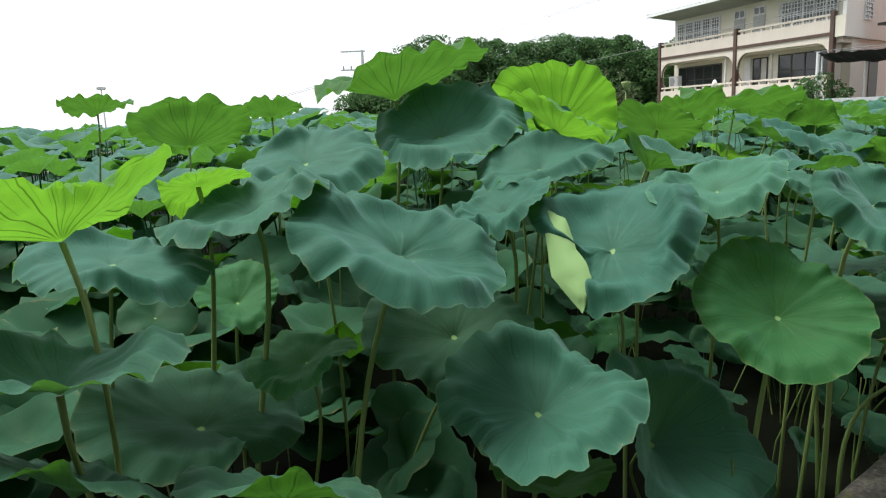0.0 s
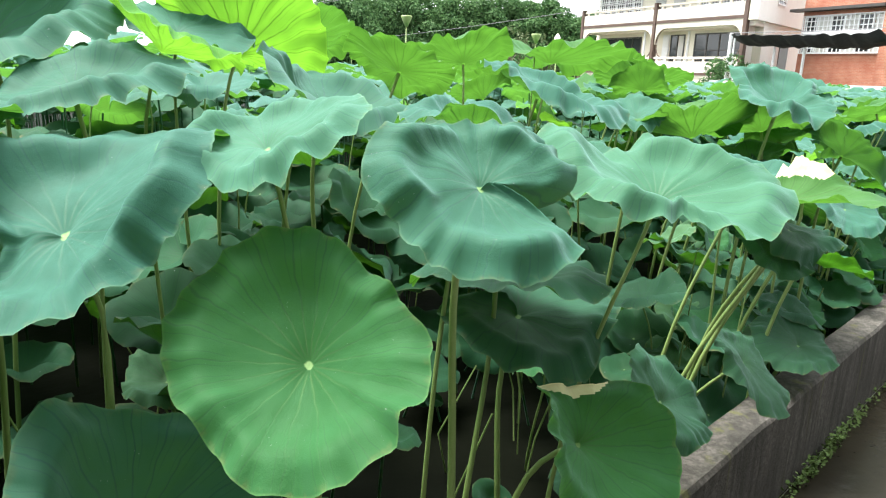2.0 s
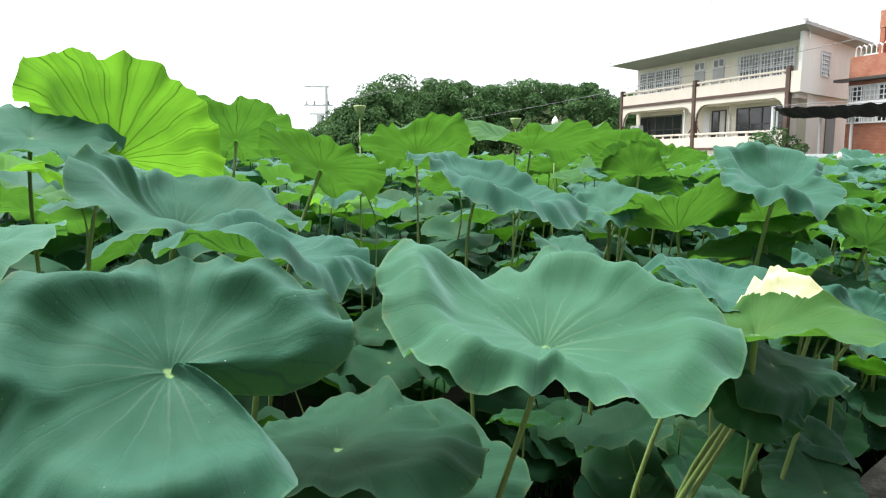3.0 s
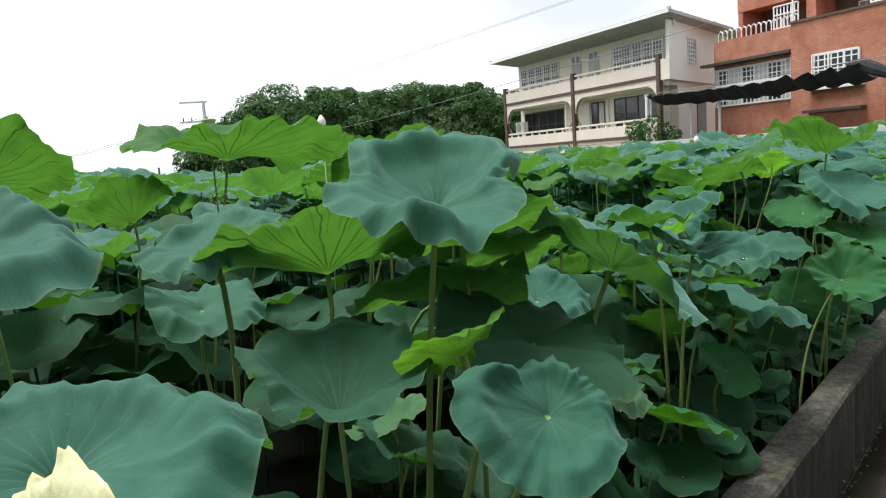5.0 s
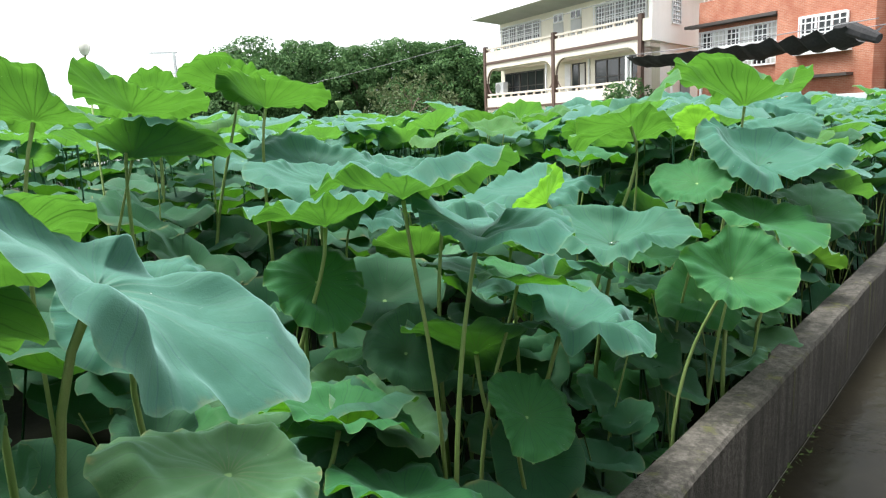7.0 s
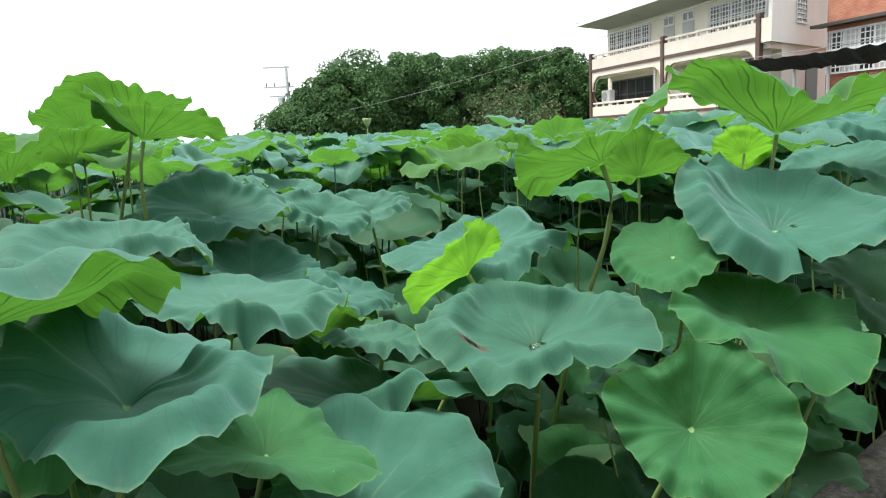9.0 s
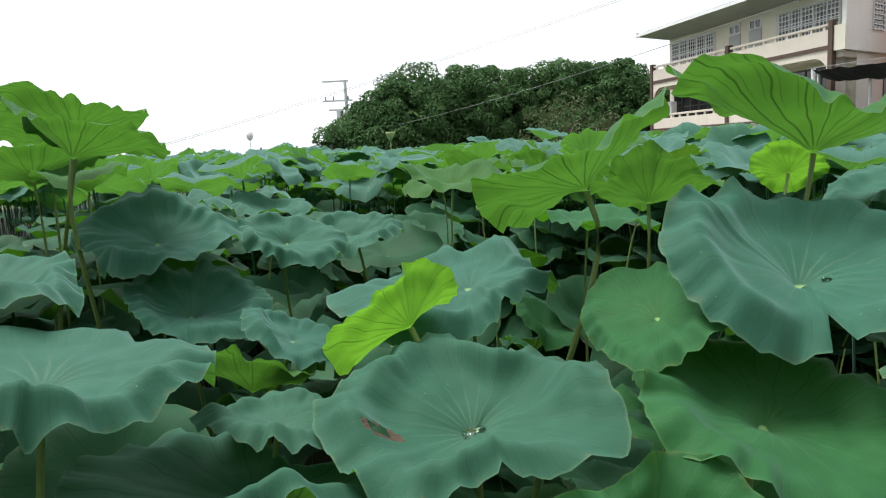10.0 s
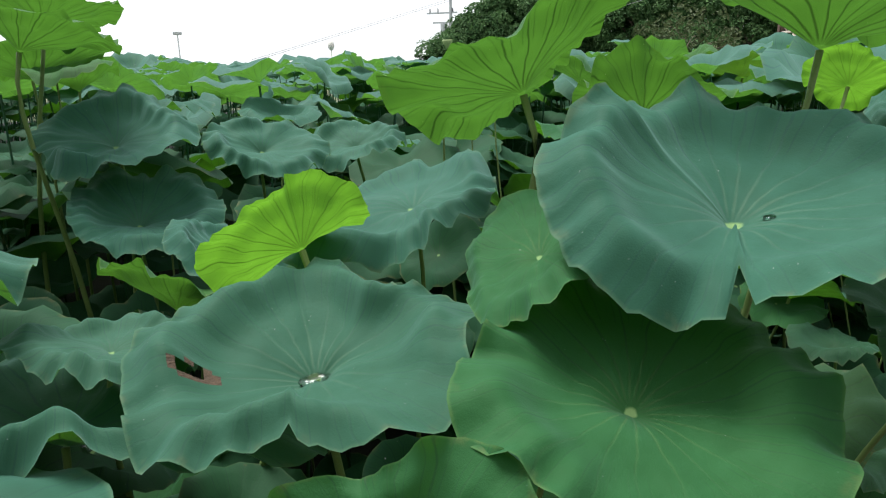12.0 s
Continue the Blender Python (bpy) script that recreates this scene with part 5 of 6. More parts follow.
lotus((3.97, 1.56, 1.57), (0.04, -0.34), 0.230, 0.13, (0.07, -0.07, 0.03, 0.13),
      (0.03, -0.10, 0.04, 0.05, 0.01, 0.01, -0.04, 0.02, 0.01, 0.01), "top")
lotus((4.37, 2.83, 1.86), (0.01, 0.47), 0.276, 0.43, (-0.00, 0.02, 0.07, 0.02),
      (-0.11, -0.04, -0.02, 0.04, 0.00, -0.01, 0.00, -0.03, 0.00, -0.02), "under")
lotus((7.60, 0.68, 1.25), (-0.17, -0.11), 0.377, 0.24, (0.01, -0.07, -0.01, -0.01),
      (-0.03, 0.03, -0.04, -0.06, -0.08, -0.05, 0.08, -0.00, 0.26, -0.11), "top", dome=0.08, slit=(4.29, 0.02, 0.09), hole=(2.86, 0.60, 0.045))
lotus((7.96, 0.09, 1.34), (-0.06, -0.35), 0.318, 0.18, (0.04, -0.07, -0.04, -0.04),
      (0.03, -0.03, -0.01, 0.04, 0.01, 0.05, 0.05, -0.03, -0.03, 0.12), "green", dome=0.08)
lotus((7.53, 0.06, 1.16), (-0.72, -0.58), 0.232, 0.42, (-0.01, 0.05, 0.02, -0.00),
      (0.06, -0.12, -0.00, -0.05, 0.10, 0.03, -0.10, 0.12, -0.10, -0.01), "green", dome=0.06)
lotus((8.28, 0.18, 1.60), (-0.16, -0.31), 0.408, 0.23, (-0.13, -0.08, 0.01, 0.04),
      (0.18, -0.06, 0.05, -0.07, -0.07, 0.02, -0.04, -0.06, -0.04, -0.07), "top", dome=0.09, slit=(-2.37, 0.014, 0.40))
lotus((7.99, 0.39, 1.54), (-0.61, 0.16), 0.217, 0.05, (-0.02, 0.07, -0.04, -0.04),
      (0.08, 0.03, -0.09, 0.17, -0.02, -0.04, 0.04, -0.01, 0.02, 0.00), "green")
lotus((7.37, 2.73, 1.62), (-0.20, -0.36), 0.373, 0.17, (-0.08, -0.01, -0.02, -0.00),
      (0.01, 0.05, -0.15, -0.11, 0.05, -0.08, -0.06, -0.06, 0.04, 0.03), "top")
lotus((8.00, 2.70, 1.55), (0.08, -0.49), 0.290, 0.15, (0.05, -0.00, 0.01, -0.00),
      (0.06, 0.01, 0.05, 0.02, 0.01, 0.01, 0.03, 0.04, 0.02, -0.01), "top")
lotus((8.61, 3.06, 1.50), (-0.25, -0.24), 0.299, 0.10, (-0.11, -0.03, 0.02, 0.02),
      (-0.05, 0.01, 0.01, -0.02, -0.02, -0.02, -0.01, 0.01, 0.01, -0.00), "top")
lotus((7.40, 2.42, 1.31), (0.03, -0.38), 0.327, 0.26, (-0.01, 0.03, -0.01, -0.01),
      (0.11, 0.02, -0.06, -0.00, 0.02, 0.03, -0.01, 0.06, -0.03, -0.04), "top")
lotus((6.67, 1.03, 1.51), (0.14, -0.07), 0.338, 0.01, (0.04, -0.05, 0.03, -0.01),
      (0.21, 0.40, -0.10, -0.00, -0.00, 0.00, 0.05, 0.01, 0.02, 0.01), "top")
lotus((8.21, 1.45, 1.44), (-0.19, -0.03), 0.440, -0.00, (0.08, -0.02, -0.05, 0.12),
      (-0.13, 0.28, -0.00, 0.02, -0.14, 0.02, -0.04, 0.08, 0.01, 0.03), "top")
lotus((7.72, 1.14, 1.44), (-0.33, 1.08), 0.215, 0.38, (-0.12, 0.09, -0.15, 0.03),
      (-0.10, 0.01, 0.11, -0.11, 0.06, 0.03, 0.03, -0.02, -0.00, -0.00), "young")
lotus((7.64, 1.90, 1.26), (0.34, -0.27), 0.235, 0.13, (0.03, -0.06, -0.05, -0.00),
      (-0.00, 0.01, -0.01, 0.02, 0.02, -0.00, -0.01, -0.01, -0.00, 0.00), "top")
lotus((7.45, 1.88, 1.10), (0.37, 0.35), 0.286, 0.30, (0.09, -0.03, 0.06, -0.01),
      (-0.02, 0.01, -0.01, 0.04, -0.01, 0.00, -0.00, -0.00, -0.00, 0.00), "under")
lotus((7.09, 0.94, 1.12), (0.12, -0.01), 0.370, 0.16, (-0.06, -0.04, -0.02, 0.06),
      (-0.04, 0.03, 0.14, -0.33, 0.08, -0.28, -0.00, -0.16, 0.01, -0.06), "top")
lotus((7.21, 1.04, 1.28), (0.19, 0.01), 0.215, 0.08, (0.03, 0.09, -0.06, -0.00),
      (-0.06, -0.05, -0.01, -0.01, -0.02, 0.01, -0.01, -0.01, -0.01, -0.02), "top")
lotus((6.50, 0.53, 1.29), (0.20, -0.08), 0.235, 0.15, (-0.07, 0.10, -0.01, -0.04),
      (0.02, -0.16, -0.00, 0.15, -0.25, -0.03, -0.02, -0.08, 0.03, -0.03), "green")
lotus((7.16, 3.20, 2.16), (0.14, 0.20), 0.332, 0.35, (0.04, 0.05, 0.03, -0.02),
      (-0.08, 0.08, 0.09, 0.06, 0.02, -0.03, -0.01, -0.01, -0.02, -0.00), "under")
lotus((8.30, 0.91, 1.84), (-0.16, 0.57), 0.337, 0.25, (0.06, -0.07, -0.03, 0.05),
      (-0.07, -0.03, -0.11, -0.04, -0.05, 0.01, -0.02, 0.00, 0.02, 0.03), "under")
lotus((8.83, 0.42, 1.93), (0.17, -0.05), 0.428, 0.38, (-0.03, -0.11, -0.08, -0.01),
      (0.05, 0.23, 0.15, -0.08, -0.02, -0.02, 0.03, -0.03, -0.02, 0.04), "under")
lotus((8.99, 1.19, 1.73), (0.33, 0.27), 0.287, 0.32, (0.05, 0.07, 0.02, -0.08),
      (0.12, 0.01, -0.01, 0.04, 0.03, -0.06, -0.05, 0.01, 0.01, 0.01), "under")
lotus((10.11, 1.18, 1.79), (0.74, 0.31), 0.198, 0.23, (0.03, -0.04, 0.01, -0.06),
      (0.03, 0.05, 0.05, 0.04, -0.02, -0.01, -0.03, 0.02, 0.00, -0.01), "young")
lotus((10.81, 0.78, 1.90), (-0.15, -0.30), 0.307, 0.10, (0.01, -0.13, 0.00, -0.01),
      (-0.01, -0.05, -0.01, 0.01, 0.01, -0.01, 0.00, -0.00, 0.00, -0.00), "top")
lotus((9.41, 0.39, 1.75), (-0.34, 0.09), 0.253, 0.05, (0.06, 0.06, -0.13, -0.01),
      (0.14, -0.04, -0.12, 0.06, 0.03, -0.00, -0.02, 0.01, 0.01, 0.01), "top")
lotus((8.78, 0.02, 1.29), (-0.28, -0.51), 0.253, 0.21, (0.08, -0.13, 0.01, 0.07),
      (0.13, -0.03, 0.01, 0.01, 0.01, -0.05, 0.02, 0.04, 0.01, -0.02), "dark")
lotus((7.18, 4.33, 2.16), (0.04, 0.44), 0.278, 0.35, (-0.05, 0.02, 0.02, 0.03),
      (-0.04, 0.04, 0.01, 0.06, 0.03, 0.02, 0.02, -0.02, -0.00, -0.02), "under")
lotus((7.05, 4.10, 1.93), (-0.03, 0.32), 0.393, 0.30, (0.05, -0.03, 0.01, -0.03),
      (0.06, -0.01, 0.03, -0.02, 0.00, -0.01, -0.01, -0.01, -0.01, -0.00), "under")
lotus((6.59, 1.73, 1.62), (0.05, -0.17), 0.336, 0.15, (-0.04, -0.04, -0.03, 0.11),
      (-0.10, 0.01, 0.05, 0.01, -0.16, 0.04, -0.02, 0.00, -0.04, 0.00), "top")
lotus((6.00, 0.64, 1.67), (0.10, 0.17), 0.304, 0.22, (-0.04, -0.01, -0.10, -0.06),
      (0.07, -0.07, -0.06, -0.13, -0.06, -0.06, -0.05, -0.03, -0.02, -0.02), "top")
lotus((6.24, 1.32, 1.50), (0.21, 0.23), 0.314, 0.21, (-0.01, -0.03, 0.02, -0.03),
      (0.01, 0.03, 0.02, 0.00, -0.01, 0.02, -0.01, 0.00, -0.00, 0.00), "top")
lotus((6.21, 0.50, 1.50), (0.11, -0.12), 0.294, 0.25, (-0.05, -0.12, -0.00, 0.02),
      (-0.00, 0.05, -0.27, 0.10, -0.09, 0.07, 0.00, -0.01, -0.28, 0.06), "top", dome=0.12)
lotus((6.62, 0.42, 1.07), (0.20, -0.24), 0.367, 0.27, (0.05, -0.05, 0.03, 0.11),
      (0.33, 0.14, -0.06, 0.30, 0.04, 0.07, 0.13, -0.00, 0.02, -0.03), "top")
lotus((6.30, 0.37, 0.86), (-0.40, -0.77), 0.166, 0.21, (-0.01, -0.04, 0.04, 0.10),
      (0.06, -0.01, -0.11, 0.03, 0.07, -0.08, 0.00, 0.06, 0.03, -0.01), "green")
lotus((5.78, 0.79, 0.90), (0.27, -0.09), 0.263, 0.25, (0.04, 0.12, -0.02, 0.07),
      (0.07, 0.03, 0.03, -0.07, -0.02, 0.03, -0.01, 0.03, 0.01, -0.01), "green")
lotus((5.19, 0.53, 1.07), (0.26, -0.34), 0.260, -0.01, (0.09, -0.03, -0.04, -0.00),
      (-0.12, 0.07, 0.10, -0.06, 0.00, 0.04, 0.01, -0.01, 0.02, 0.05), "old", tear=0.3)
lotus((5.12, 0.78, 1.44), (-0.04, -0.50), 0.222, 0.21, (0.00, 0.01, 0.00, 0.00),
      (0.11, -0.04, 0.03, 0.05, 0.01, -0.02, -0.06, -0.01, -0.01, -0.03), "top")
lotus((6.05, 2.53, 1.79), (0.29, 0.01), 0.394, 0.31, (-0.13, -0.07, 0.06, -0.03),
      (0.05, -0.05, 0.10, -0.21, -0.04, -0.15, -0.06, -0.07, -0.03, -0.01), "top")
lotus((5.41, 1.99, 1.98), (0.48, 0.26), 0.256, 0.30, (0.09, 0.21, 0.03, -0.03),
      (-0.00, 0.10, 0.04, -0.05, 0.02, -0.03, -0.01, 0.00, -0.00, 0.03), "under")
lotus((6.27, 1.44, 1.24), (-0.07, -0.74), 0.246, 0.05, (0.07, 0.01, -0.05, 0.01),
      (-0.06, -0.10, -0.00, 0.09, 0.01, 0.05, -0.02, -0.03, 0.01, 0.01), "green")
lotus((7.06, 2.76, 2.04), (0.37, 0.10), 0.349, 0.35, (0.06, -0.05, -0.01, 0.08),
      (0.07, 0.00, -0.04, -0.06, -0.02, -0.00, 0.01, -0.01, -0.01, -0.02), "under")
lotus((6.07, 2.53, 2.02), (0.42, 0.12), 0.324, 0.31, (0.12, -0.08, -0.06, 0.00),
      (0.08, 0.03, 0.00, -0.04, -0.02, -0.01, 0.01, 0.00, -0.00, -0.01), "under")
lotus((1.51, 0.40, 1.89), (0.11, -0.09), 0.236, 0.10, (0.05, 0.11, 0.06, -0.06),
      (-0.01, 0.08, 0.01, 0.05, 0.02, -0.02, -0.02, -0.02, -0.01, -0.02), "top")
lotus((1.69, 0.43, 1.41), (0.01, 0.03), 0.317, 0.04, (0.09, 0.11, -0.03, 0.02),
      (-0.00, -0.14, -0.05, -0.01, -0.05, 0.04, -0.02, 0.01, -0.01, 0.00), "dark")
lotus((2.85, -0.11, 1.51), (0.13, -0.42), 0.254, -0.06, (-0.03, -0.17, -0.01, 0.00),
      (-0.03, 0.18, 0.14, -0.05, -0.02, -0.06, -0.02, 0.02, 0.03, 0.01), "dark")
lotus((9.25, 0.40, 0.35), (0.08, -0.15), 0.285, 0.13, (-0.03, -0.03, -0.01, -0.02),
      (-0.04, -0.03, -0.04, 0.03, -0.00, 0.01, 0.00, -0.00, -0.00, -0.01), "old")
lotus((8.56, 0.38, 0.35), (-0.00, 0.25), 0.259, 0.14, (-0.06, -0.05, 0.00, 0.02),
      (0.00, 0.03, 0.01, -0.02, -0.01, -0.01, -0.00, 0.01, 0.01, -0.01), "old")
lotus((8.10, 0.63, 0.21), (-0.19, -1.01), 0.205, 0.25, (0.06, 0.03, -0.01, 0.00),
      (0.05, -0.07, 0.13, 0.09, 0.03, 0.03, -0.03, -0.01, -0.01, -0.01), "old")
lotus((7.81, 0.77, 0.38), (-0.15, -0.40), 0.233, 0.07, (0.04, 0.09, 0.01, -0.02),
      (-0.07, 0.01, 0.00, 0.02, 0.01, 0.07, 0.02, -0.01, -0.01, 0.00), "green")
lotus((6.46, 0.71, 0.99), (0.45, 0.37), 0.327, 0.18, (-0.01, -0.18, 0.05, -0.07),
      (-0.01, -0.02, -0.01, 0.11, -0.10, 0.11, -0.06, -0.00, -0.02, -0.02), "dark")
lotus((7.65, 0.67, 0.19), (0.07, -0.07), 0.215, 0.09, (-0.06, 0.03, 0.02, 0.05),
      (-0.03, 0.02, 0.01, 0.02, -0.02, 0.01, 0.00, 0.02, -0.00, -0.01), "green")
lotus((7.57, 0.66, 0.09), (0.15, 0.15), 0.303, 0.01, (-0.04, -0.12, 0.10, 0.04),
      (-0.04, -0.28, 0.39, 0.02, -0.18, 0.07, 0.05, -0.03, -0.01, 0.01), "green")
lotus((8.41, 0.70, 0.75), (-0.22, -0.19), 0.281, 0.22, (-0.02, -0.01, 0.01, 0.02),
      (0.02, 0.03, 0.01, 0.02, -0.01, -0.01, 0.00, 0.01, 0.00, -0.00), "dark")
lotus((5.76, 0.48, 0.73), (0.39, -0.07), 0.284, 0.13, (0.07, 0.02, 0.02, -0.03),
      (-0.06, -0.09, -0.08, 0.06, -0.01, 0.04, -0.02, -0.01, -0.01, 0.01), "green")
lotus((6.75, 0.81, 0.19), (0.33, -0.00), 0.380, 0.07, (0.04, 0.11, -0.02, -0.09),
      (0.02, -0.05, -0.06, 0.02, 0.03, 0.03, -0.00, -0.02, -0.01, 0.00), "top")
lotus((2.29, 0.08, 0.88), (0.24, -0.91), 0.242, 0.14, (-0.03, -0.03, 0.04, 0.01),
      (-0.03, 0.01, 0.11, 0.04, -0.05, -0.05, -0.01, -0.01, 0.01, 0.00), "dark")
lotus((1.45, 2.14, 2.18), (0.07, -0.31), 0.331, 0.11, (0.01, 0.02, -0.03, -0.06),
      (-0.01, -0.04, -0.04, -0.01, -0.03, -0.02, 0.01, -0.02, 0.01, 0.01), "top")
lotus((2.60, 2.77, 2.20), (0.25, 0.48), 0.340, 0.20, (0.02, -0.04, -0.03, -0.04),
      (-0.03, 0.06, -0.01, 0.05, 0.04, 0.02, 0.02, -0.03, -0.02, 0.00), "under")
lotus((3.48, 2.26, 2.12), (0.34, 0.38), 0.330, 0.20, (-0.02, -0.06, 0.00, 0.04),
      (0.02, -0.03, -0.03, -0.02, 0.06, 0.04, -0.01, 0.01, -0.01, 0.00), "under")


# ---- the rest of the lotus field ----
def scatter_leaf(rng, mesh, x, y, z, r, tilt, material):
    base = Vector((x + rng.uniform(-0.12, 0.12), max(0.28, y + rng.uniform(-0.1, 0.2)), 0.0))
    thing = tagged(empty("lotus_leaf", Matrix.Translation(base)), LABELS[material], "lotus leaf", "lotus leaves")
    blade = new("blade", mesh)
    blade.parent = thing
    c = Vector((x, y, z))
    blade.matrix_basis = Matrix.Translation(-base) @ turned(c, tilt, r) @ Matrix.Rotation(rng.uniform(0, 6.28), 4, "Z")
    n = Vector((tilt[0], tilt[1], 1)).normalized()
    part("stalk", stalk_mesh(rng, Vector((0, 0, 0)), c - base, n, rng.uniform(0.005, 0.008), 6, 7), MAT_STALK, thing, smooth=True)


field_rng = random.Random(23)
SHAPES = {}
for look_of in ("top", "green", "dark", "under", "young", "old"):
    SHAPES[look_of] = []
    for k in range(6):
        g = lambda s: field_rng.gauss(0, s)
        me = blade_mesh("blade", 500 + 10 * len(SHAPES) + k, field_rng.uniform(0.1, 0.4), (g(0.07), g(0.07), g(0.04), g(0.04)), tuple(g(0.05) for _ in range(10)), rings=8, segs=48, ruffle=1.1, dome=field_rng.uniform(0.06, 0.2))
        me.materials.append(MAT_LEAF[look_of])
        SHAPES[look_of].append(me)


def clear_of(x, y, gap):
    return all((x - px) ** 2 + (y - py) ** 2 > gap * gap for px, py, pz, pr in lotus_places)


# low leaves behind the front row, half of them in the shade-darkened green
for count in range(128):
    x, y = field_rng.uniform(-2.6, 12.5), 0.3 + 2.6 * field_rng.random() ** 1.4
    if count > 70:
        x, y = field_rng.uniform(3.5, 12.5), field_rng.uniform(0.26, 1.3)
    z = field_rng.uniform(0.30, 0.85) + 0.10 * min(y, 3)
    if 5.3 < x < 6.9 and y < 0.8:
        z = 0.30
    if x < 3.4 and y < 2.2 and count % 3 == 2:
        y += 3.2
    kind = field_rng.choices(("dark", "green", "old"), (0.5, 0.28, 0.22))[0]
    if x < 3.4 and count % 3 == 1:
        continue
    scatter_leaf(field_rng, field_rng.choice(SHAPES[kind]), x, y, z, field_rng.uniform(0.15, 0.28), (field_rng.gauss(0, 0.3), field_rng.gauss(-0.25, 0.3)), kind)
# the canopy near the path
near_canopy = []
count = tries = 0
while count < 230 and tries < 9000:
    tries += 1
    x, y = field_rng.uniform(-4.0, 19.0), field_rng.uniform(0.35, 8.5)
    if y < 2.6 and x < 10.2 and not clear_of(x, y, 0.62):
        continue
    if y < 1.7 and x < 9.2:
        continue
    if not clear_of(x, y, 0.40):
        continue
    z = 1.40 + 0.12 * min(y, 3.0) + field_rng.gauss(0, 0.14)
    if y < 0.8:
        z -= 0.35
    z = min(z, 1.86)
    kind = field_rng.choices(("top", "green", "under", "young", "old"), (0.50, 0.14, 0.28, 0.04, 0.04))[0]
    r = field_rng.uniform(0.24, 0.38)
    tilt = (field_rng.gauss(0.05, 0.24), field_rng.gauss(0.0, 0.22))
    lotus_places.append((x, y, z, r))
    near_canopy.append((x, y, z, r, tilt, kind))
    count += 1
near_canopy.sort(key=lambda row: row[1] + 0.35 * max(0.0, row[0] - 9.5))
for x, y, z, r, tilt, kind in near_canopy[:64]:
    scatter_leaf(field_rng, field_rng.choice(SHAPES[kind]), x, y, z, r, tilt, kind)


def far_field(low_storey):
    """All the leaves farther off, with their stalks, as one growth; or those beneath them, coloured darker for the
    shade.
    """
    rng = np.random.RandomState(6 if low_storey else 5)
    pr = random.Random(77)
    V, F, U, M = [], [], [], []
    shapes = [blade_mesh("far_shape", 900 + k, pr.uniform(0.12, 0.42), tuple(pr.gauss(0, 0.04) for _ in range(4)), tuple(pr.gauss(0, 0.035) for _ in range(10)), rings=4, segs=28, ruffle=1.0, dome=0.12) for k in range(8)]
    data = []
    for me in shapes:
        co = np.empty(len(me.vertices) * 3, dtype=np.float32)
        me.vertices.foreach_get("co", co)
        polys = [tuple(p.vertices) for p in me.polygons]
        uvd = np.empty(len(me.loops) * 2, dtype=np.float32)
        me.uv_layers[0].data.foreach_get("uv", uvd)
        data.append((co.reshape(-1, 3), polys, uvd.reshape(-1, 2)))
        bpy.data.meshes.remove(me)
    def grow(x, y, z, r, tilt, off, stalk):
        co, polys, uvd = data[rng.randint(len(data))]
        m = np.array(turned((x, y, z), tilt, r) @ Matrix.Rotation(rng.uniform(0, 6.28), 4, "Z"))
        V.append(co @ m[:3, :3].T + m[:3, 3])
        F.extend(tuple(off + k for k in p) for p in polys)
        U.append(uvd)
        off += len(co)
        if stalk:
            s = 0.009
            bx, by = x + rng.normal(0, 0.08), max(0.3, y + rng.normal(0, 0.08))
            ring = [(0, 1), (0.87, -0.5), (-0.87, -0.5)]
            V.append(np.array([(bx + s * a, by + s * b, 0.0) for a, b in ring] + [(x + s * a, y + s * b, z - 0.01) for a, b in ring]))
            F.extend((off + k, off + (k + 1) % 3, off + 3 + (k + 1) % 3, off + 3 + k) for k in range(3))
            U.append(np.full((12, 2), 0.98))
            off += 6
        return off

    off = 0
    for x, y, z, r, tilt, kind in () if low_storey else near_canopy[64:]:
        off = grow(x, y, z, r, tilt, off, True)
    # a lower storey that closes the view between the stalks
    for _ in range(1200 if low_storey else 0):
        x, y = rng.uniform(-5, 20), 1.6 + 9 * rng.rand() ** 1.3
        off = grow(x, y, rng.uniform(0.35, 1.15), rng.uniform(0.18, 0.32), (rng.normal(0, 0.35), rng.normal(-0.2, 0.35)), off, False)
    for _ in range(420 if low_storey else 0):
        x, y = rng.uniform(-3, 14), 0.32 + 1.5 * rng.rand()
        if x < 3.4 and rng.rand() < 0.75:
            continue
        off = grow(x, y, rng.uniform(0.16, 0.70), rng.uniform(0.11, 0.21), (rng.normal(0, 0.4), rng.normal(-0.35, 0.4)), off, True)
    for y0, y1, x0, x1, step, low in ((0.3, 9.0, 10.5, 33.0, 0.50, 0), (8.2, 20.0, -12.0, 33.0, 0.58, 0), (20.0, 41.0, -22.0, 34.0, 0.85, 0), (4.0, 8.3, -16.0, -3.5, 0.6, 0), (0.4, 6.0, -14.0, -3.0, 0.6, 0), (3.0, 9.0, -3.0, 11.0, 0.55, 1), (0.4, 20.0, 10.5, 33.0, 0.62, 1), (8.5, 24.0, -16.0, 11.0, 0.8, 1)):
        if low != low_storey:
            continue
        nx, ny = int((x1 - x0) / step), int((y1 - y0) / step)
        for i in range(nx):
            for j in range(ny):
                x, y = x0 + (i + rng.rand()) * step, y0 + (j + rng.rand()) * step
                if y > 1.15 * (33.5 - x) + 14 or x > 33:
                    continue
                z = 1.71 + rng.normal(0, 0.12) if not low else rng.uniform(0.8, 1.45)
                # leaves raised away from the houses so their skyline fits the camera's view
                z += 0.22 * min(1, max(0, (y - 1.7 * (x - 4)) / 6)) * min(1, max(0, (y - 4) / 3))
                if y < 1.0:
                    z = 0.7 + 0.9 * rng.rand()
                r = rng.uniform(0.24, 0.40)
                off = grow(x, y, z, r, (rng.normal(0, 0.22), rng.normal(0, 0.22)), off, y < 16 or x < 16)
    name = "low_lotus_leaves" if low_storey else "lotus_field"
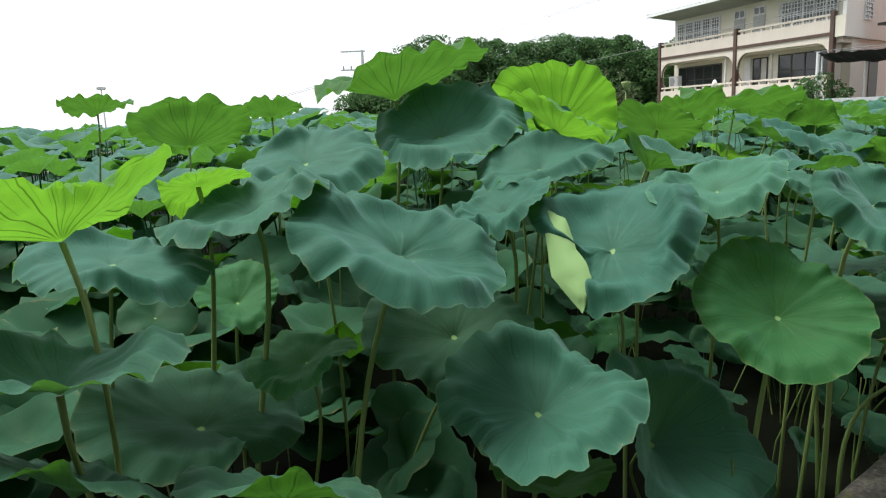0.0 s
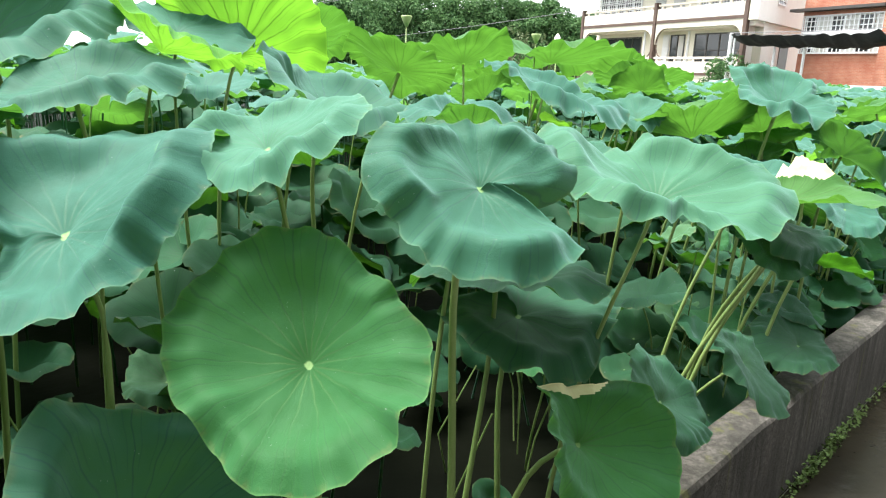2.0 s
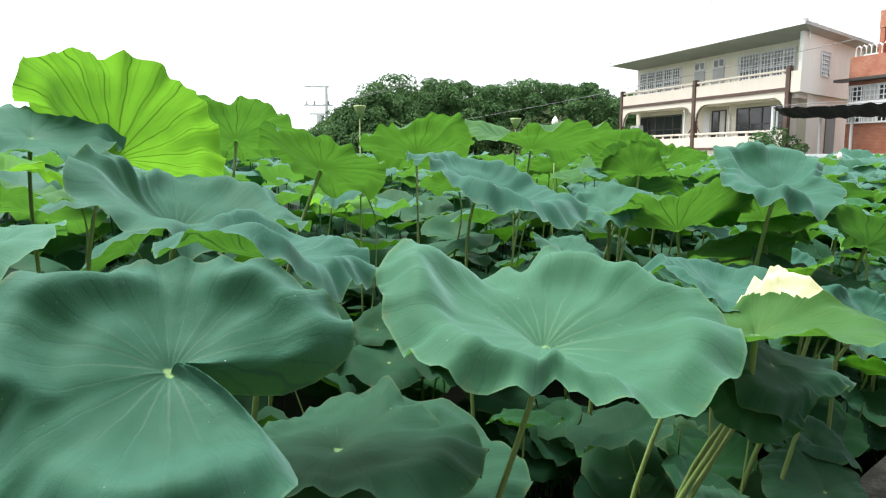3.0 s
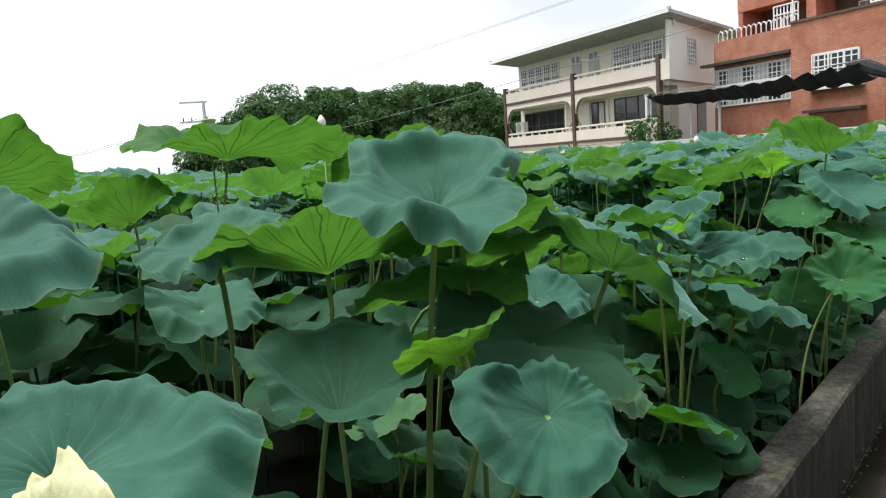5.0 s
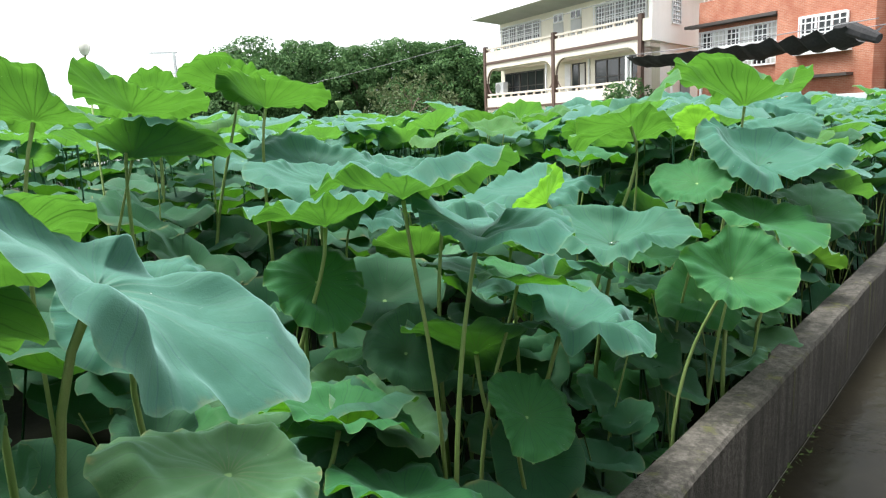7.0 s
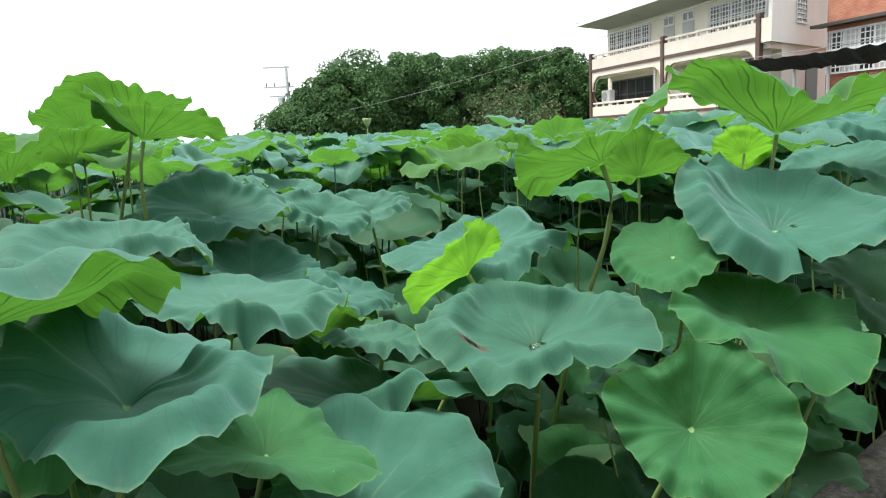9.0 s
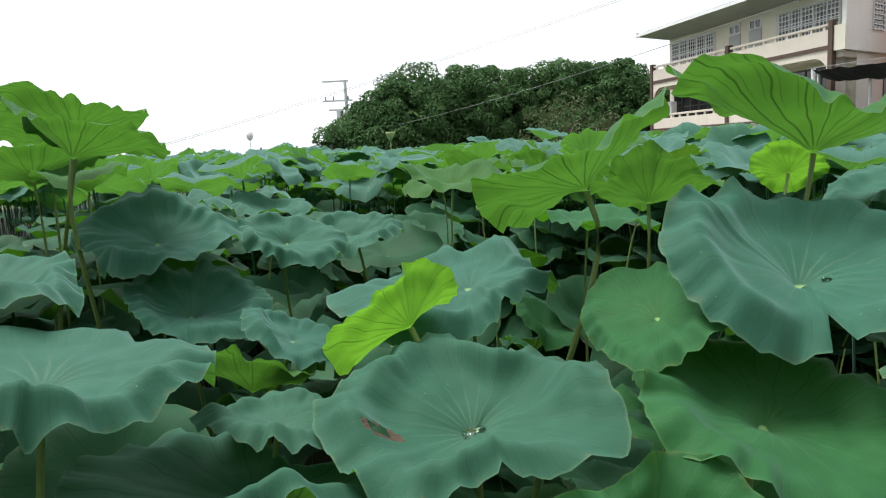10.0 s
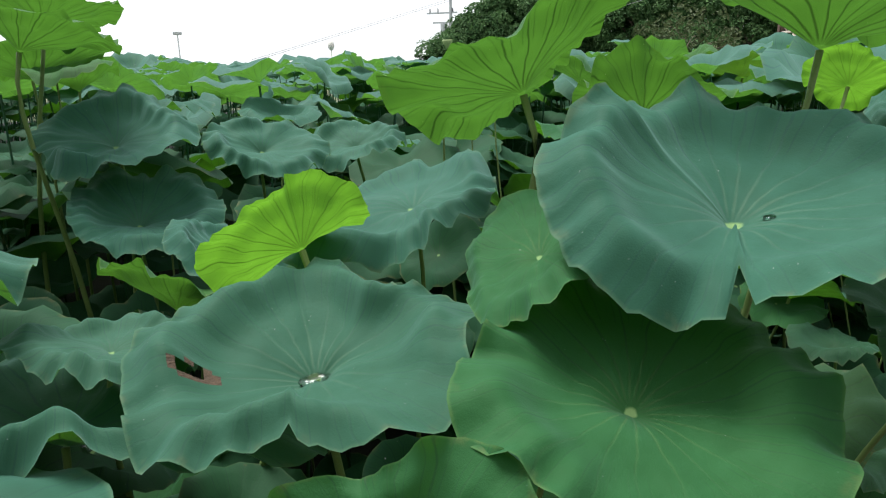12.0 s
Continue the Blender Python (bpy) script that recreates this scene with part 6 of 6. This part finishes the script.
    me = bpy.data.meshes.new(name)
    me.from_pydata(np.concatenate(V).tolist(), [], F)
    me.uv_layers.new(name="polar").data.foreach_set("uv", np.concatenate(U).astype(np.float32).ravel())
    me.materials.append(MAT_LOW_SHADED if low_storey else MAT_FIELD)
    me.polygons.foreach_set("use_smooth", [True] * len(me.polygons))
    label = "lower lotus leaves between the stalks, shade put into their colour" if low_storey else "dense field of blue-green and yellow-green lotus leaves"
    tagged(new(name, me), label, "lotus field", kind="stuff")


far_field(0)
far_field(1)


def stalk_thicket():
    """Thin bare stalks standing in the shade behind the wall."""
    bm = bmesh.new()
    rng = random.Random(31)
    for _ in range(170):
        x, y = rng.uniform(-3, 16), 0.28 + 2.4 * rng.random() ** 1.6
        top = Vector((x + rng.gauss(0, 0.12), y + rng.gauss(0, 0.12), rng.uniform(0.5, 1.0)))
        base = Vector((x, y, 0.0))
        mid = base.lerp(top, 0.5) + Vector((rng.gauss(0, 0.06), rng.gauss(0, 0.06), 0))
        tube(bm, [base, mid, top], [0.006, 0.005, 0.004], 5, cap=False)
    tagged(part("stalk_thicket", bm, MAT_STALK, smooth=True), "thicket of thin olive lotus stalks behind the wall", "stalks", kind="stuff")


stalk_thicket()


def crumpled_tip(angle, reach):
    """The pale puckered rim of an old leaf, drawn up into a wrinkled ridge."""
    blade = crumpled_leaf.children[0]
    me = blade.data
    me.materials.append(MAT_FLAP)

    def share(co):
        p = math.hypot(co.x, co.y)
        turn = (math.atan2(co.y, co.x) - angle + math.pi) % math.tau - math.pi
        return max(0.0, 1 - (turn / reach) ** 2) * max(0.0, min(1.0, (p - 0.50) / 0.2))

    pale = [share(v.co) for v in me.vertices]
    for poly in me.polygons:
        if min(pale[i] for i in poly.vertices) > 0.12:
            poly.material_index = 1
    for v, k in zip(me.vertices, pale):
        if k > 0:
            v.co.z += k * (0.10 * noise.noise(v.co * 7.0) + 0.07 * noise.noise(v.co * 15.0) + 0.05)
            v.co.x *= 1 - 0.10 * k
            v.co.y *= 1 - 0.10 * k


crumpled_tip(0.25, 0.80)


def folded_edge():
    """The edge of a leaf that has folded over and hangs, its pale back outwards."""
    inner = [Vector(p) for p in ((0.365, 1.066, 1.819), (0.225, 0.896, 1.571), (0.196, 0.722, 1.459))]
    outer = [Vector(p) for p in ((0.365, 1.066, 1.819), (0.386, 0.956, 1.784), (0.331, 0.85, 1.674), (0.284, 0.745, 1.582), (0.232, 0.719, 1.518), (0.196, 0.722, 1.459))]

    def along(pts, f):
        f = f * (len(pts) - 1)
        i = min(int(f), len(pts) - 2)
        return pts[i].lerp(pts[i + 1], f - i)

    bm = bmesh.new()
    rows = []
    for i in range(31):
        f = i / 30
        a, b = along(inner, f), along(outer, f)
        b = b + (b - a) * 0.12 * noise.noise((f * 9, 1, 4)) + (b - a) * 0.05 * noise.noise((f * 25, 1, 4))
        rows.append([bm.verts.new(a.lerp(b, g / 8) + Vector((-0.4, -0.8, 0.1)) * ((b - a).length * (0.30 * math.sin(math.pi * g / 8)) + 0.010 * noise.noise((f * 6, g / 3, 2)))) for g in range(9)])
    for r0, r1 in zip(rows, rows[1:]):
        for j in range(8):
            bm.faces.new((r0[j], r1[j], r1[j + 1], r0[j + 1]))
    edge = part("folded_edge", bm, MAT_FLAP, folded_leaf, "pale folded-over edge", smooth=True)
    edge.matrix_basis = Matrix.Translation(-folded_leaf.location)


folded_edge()
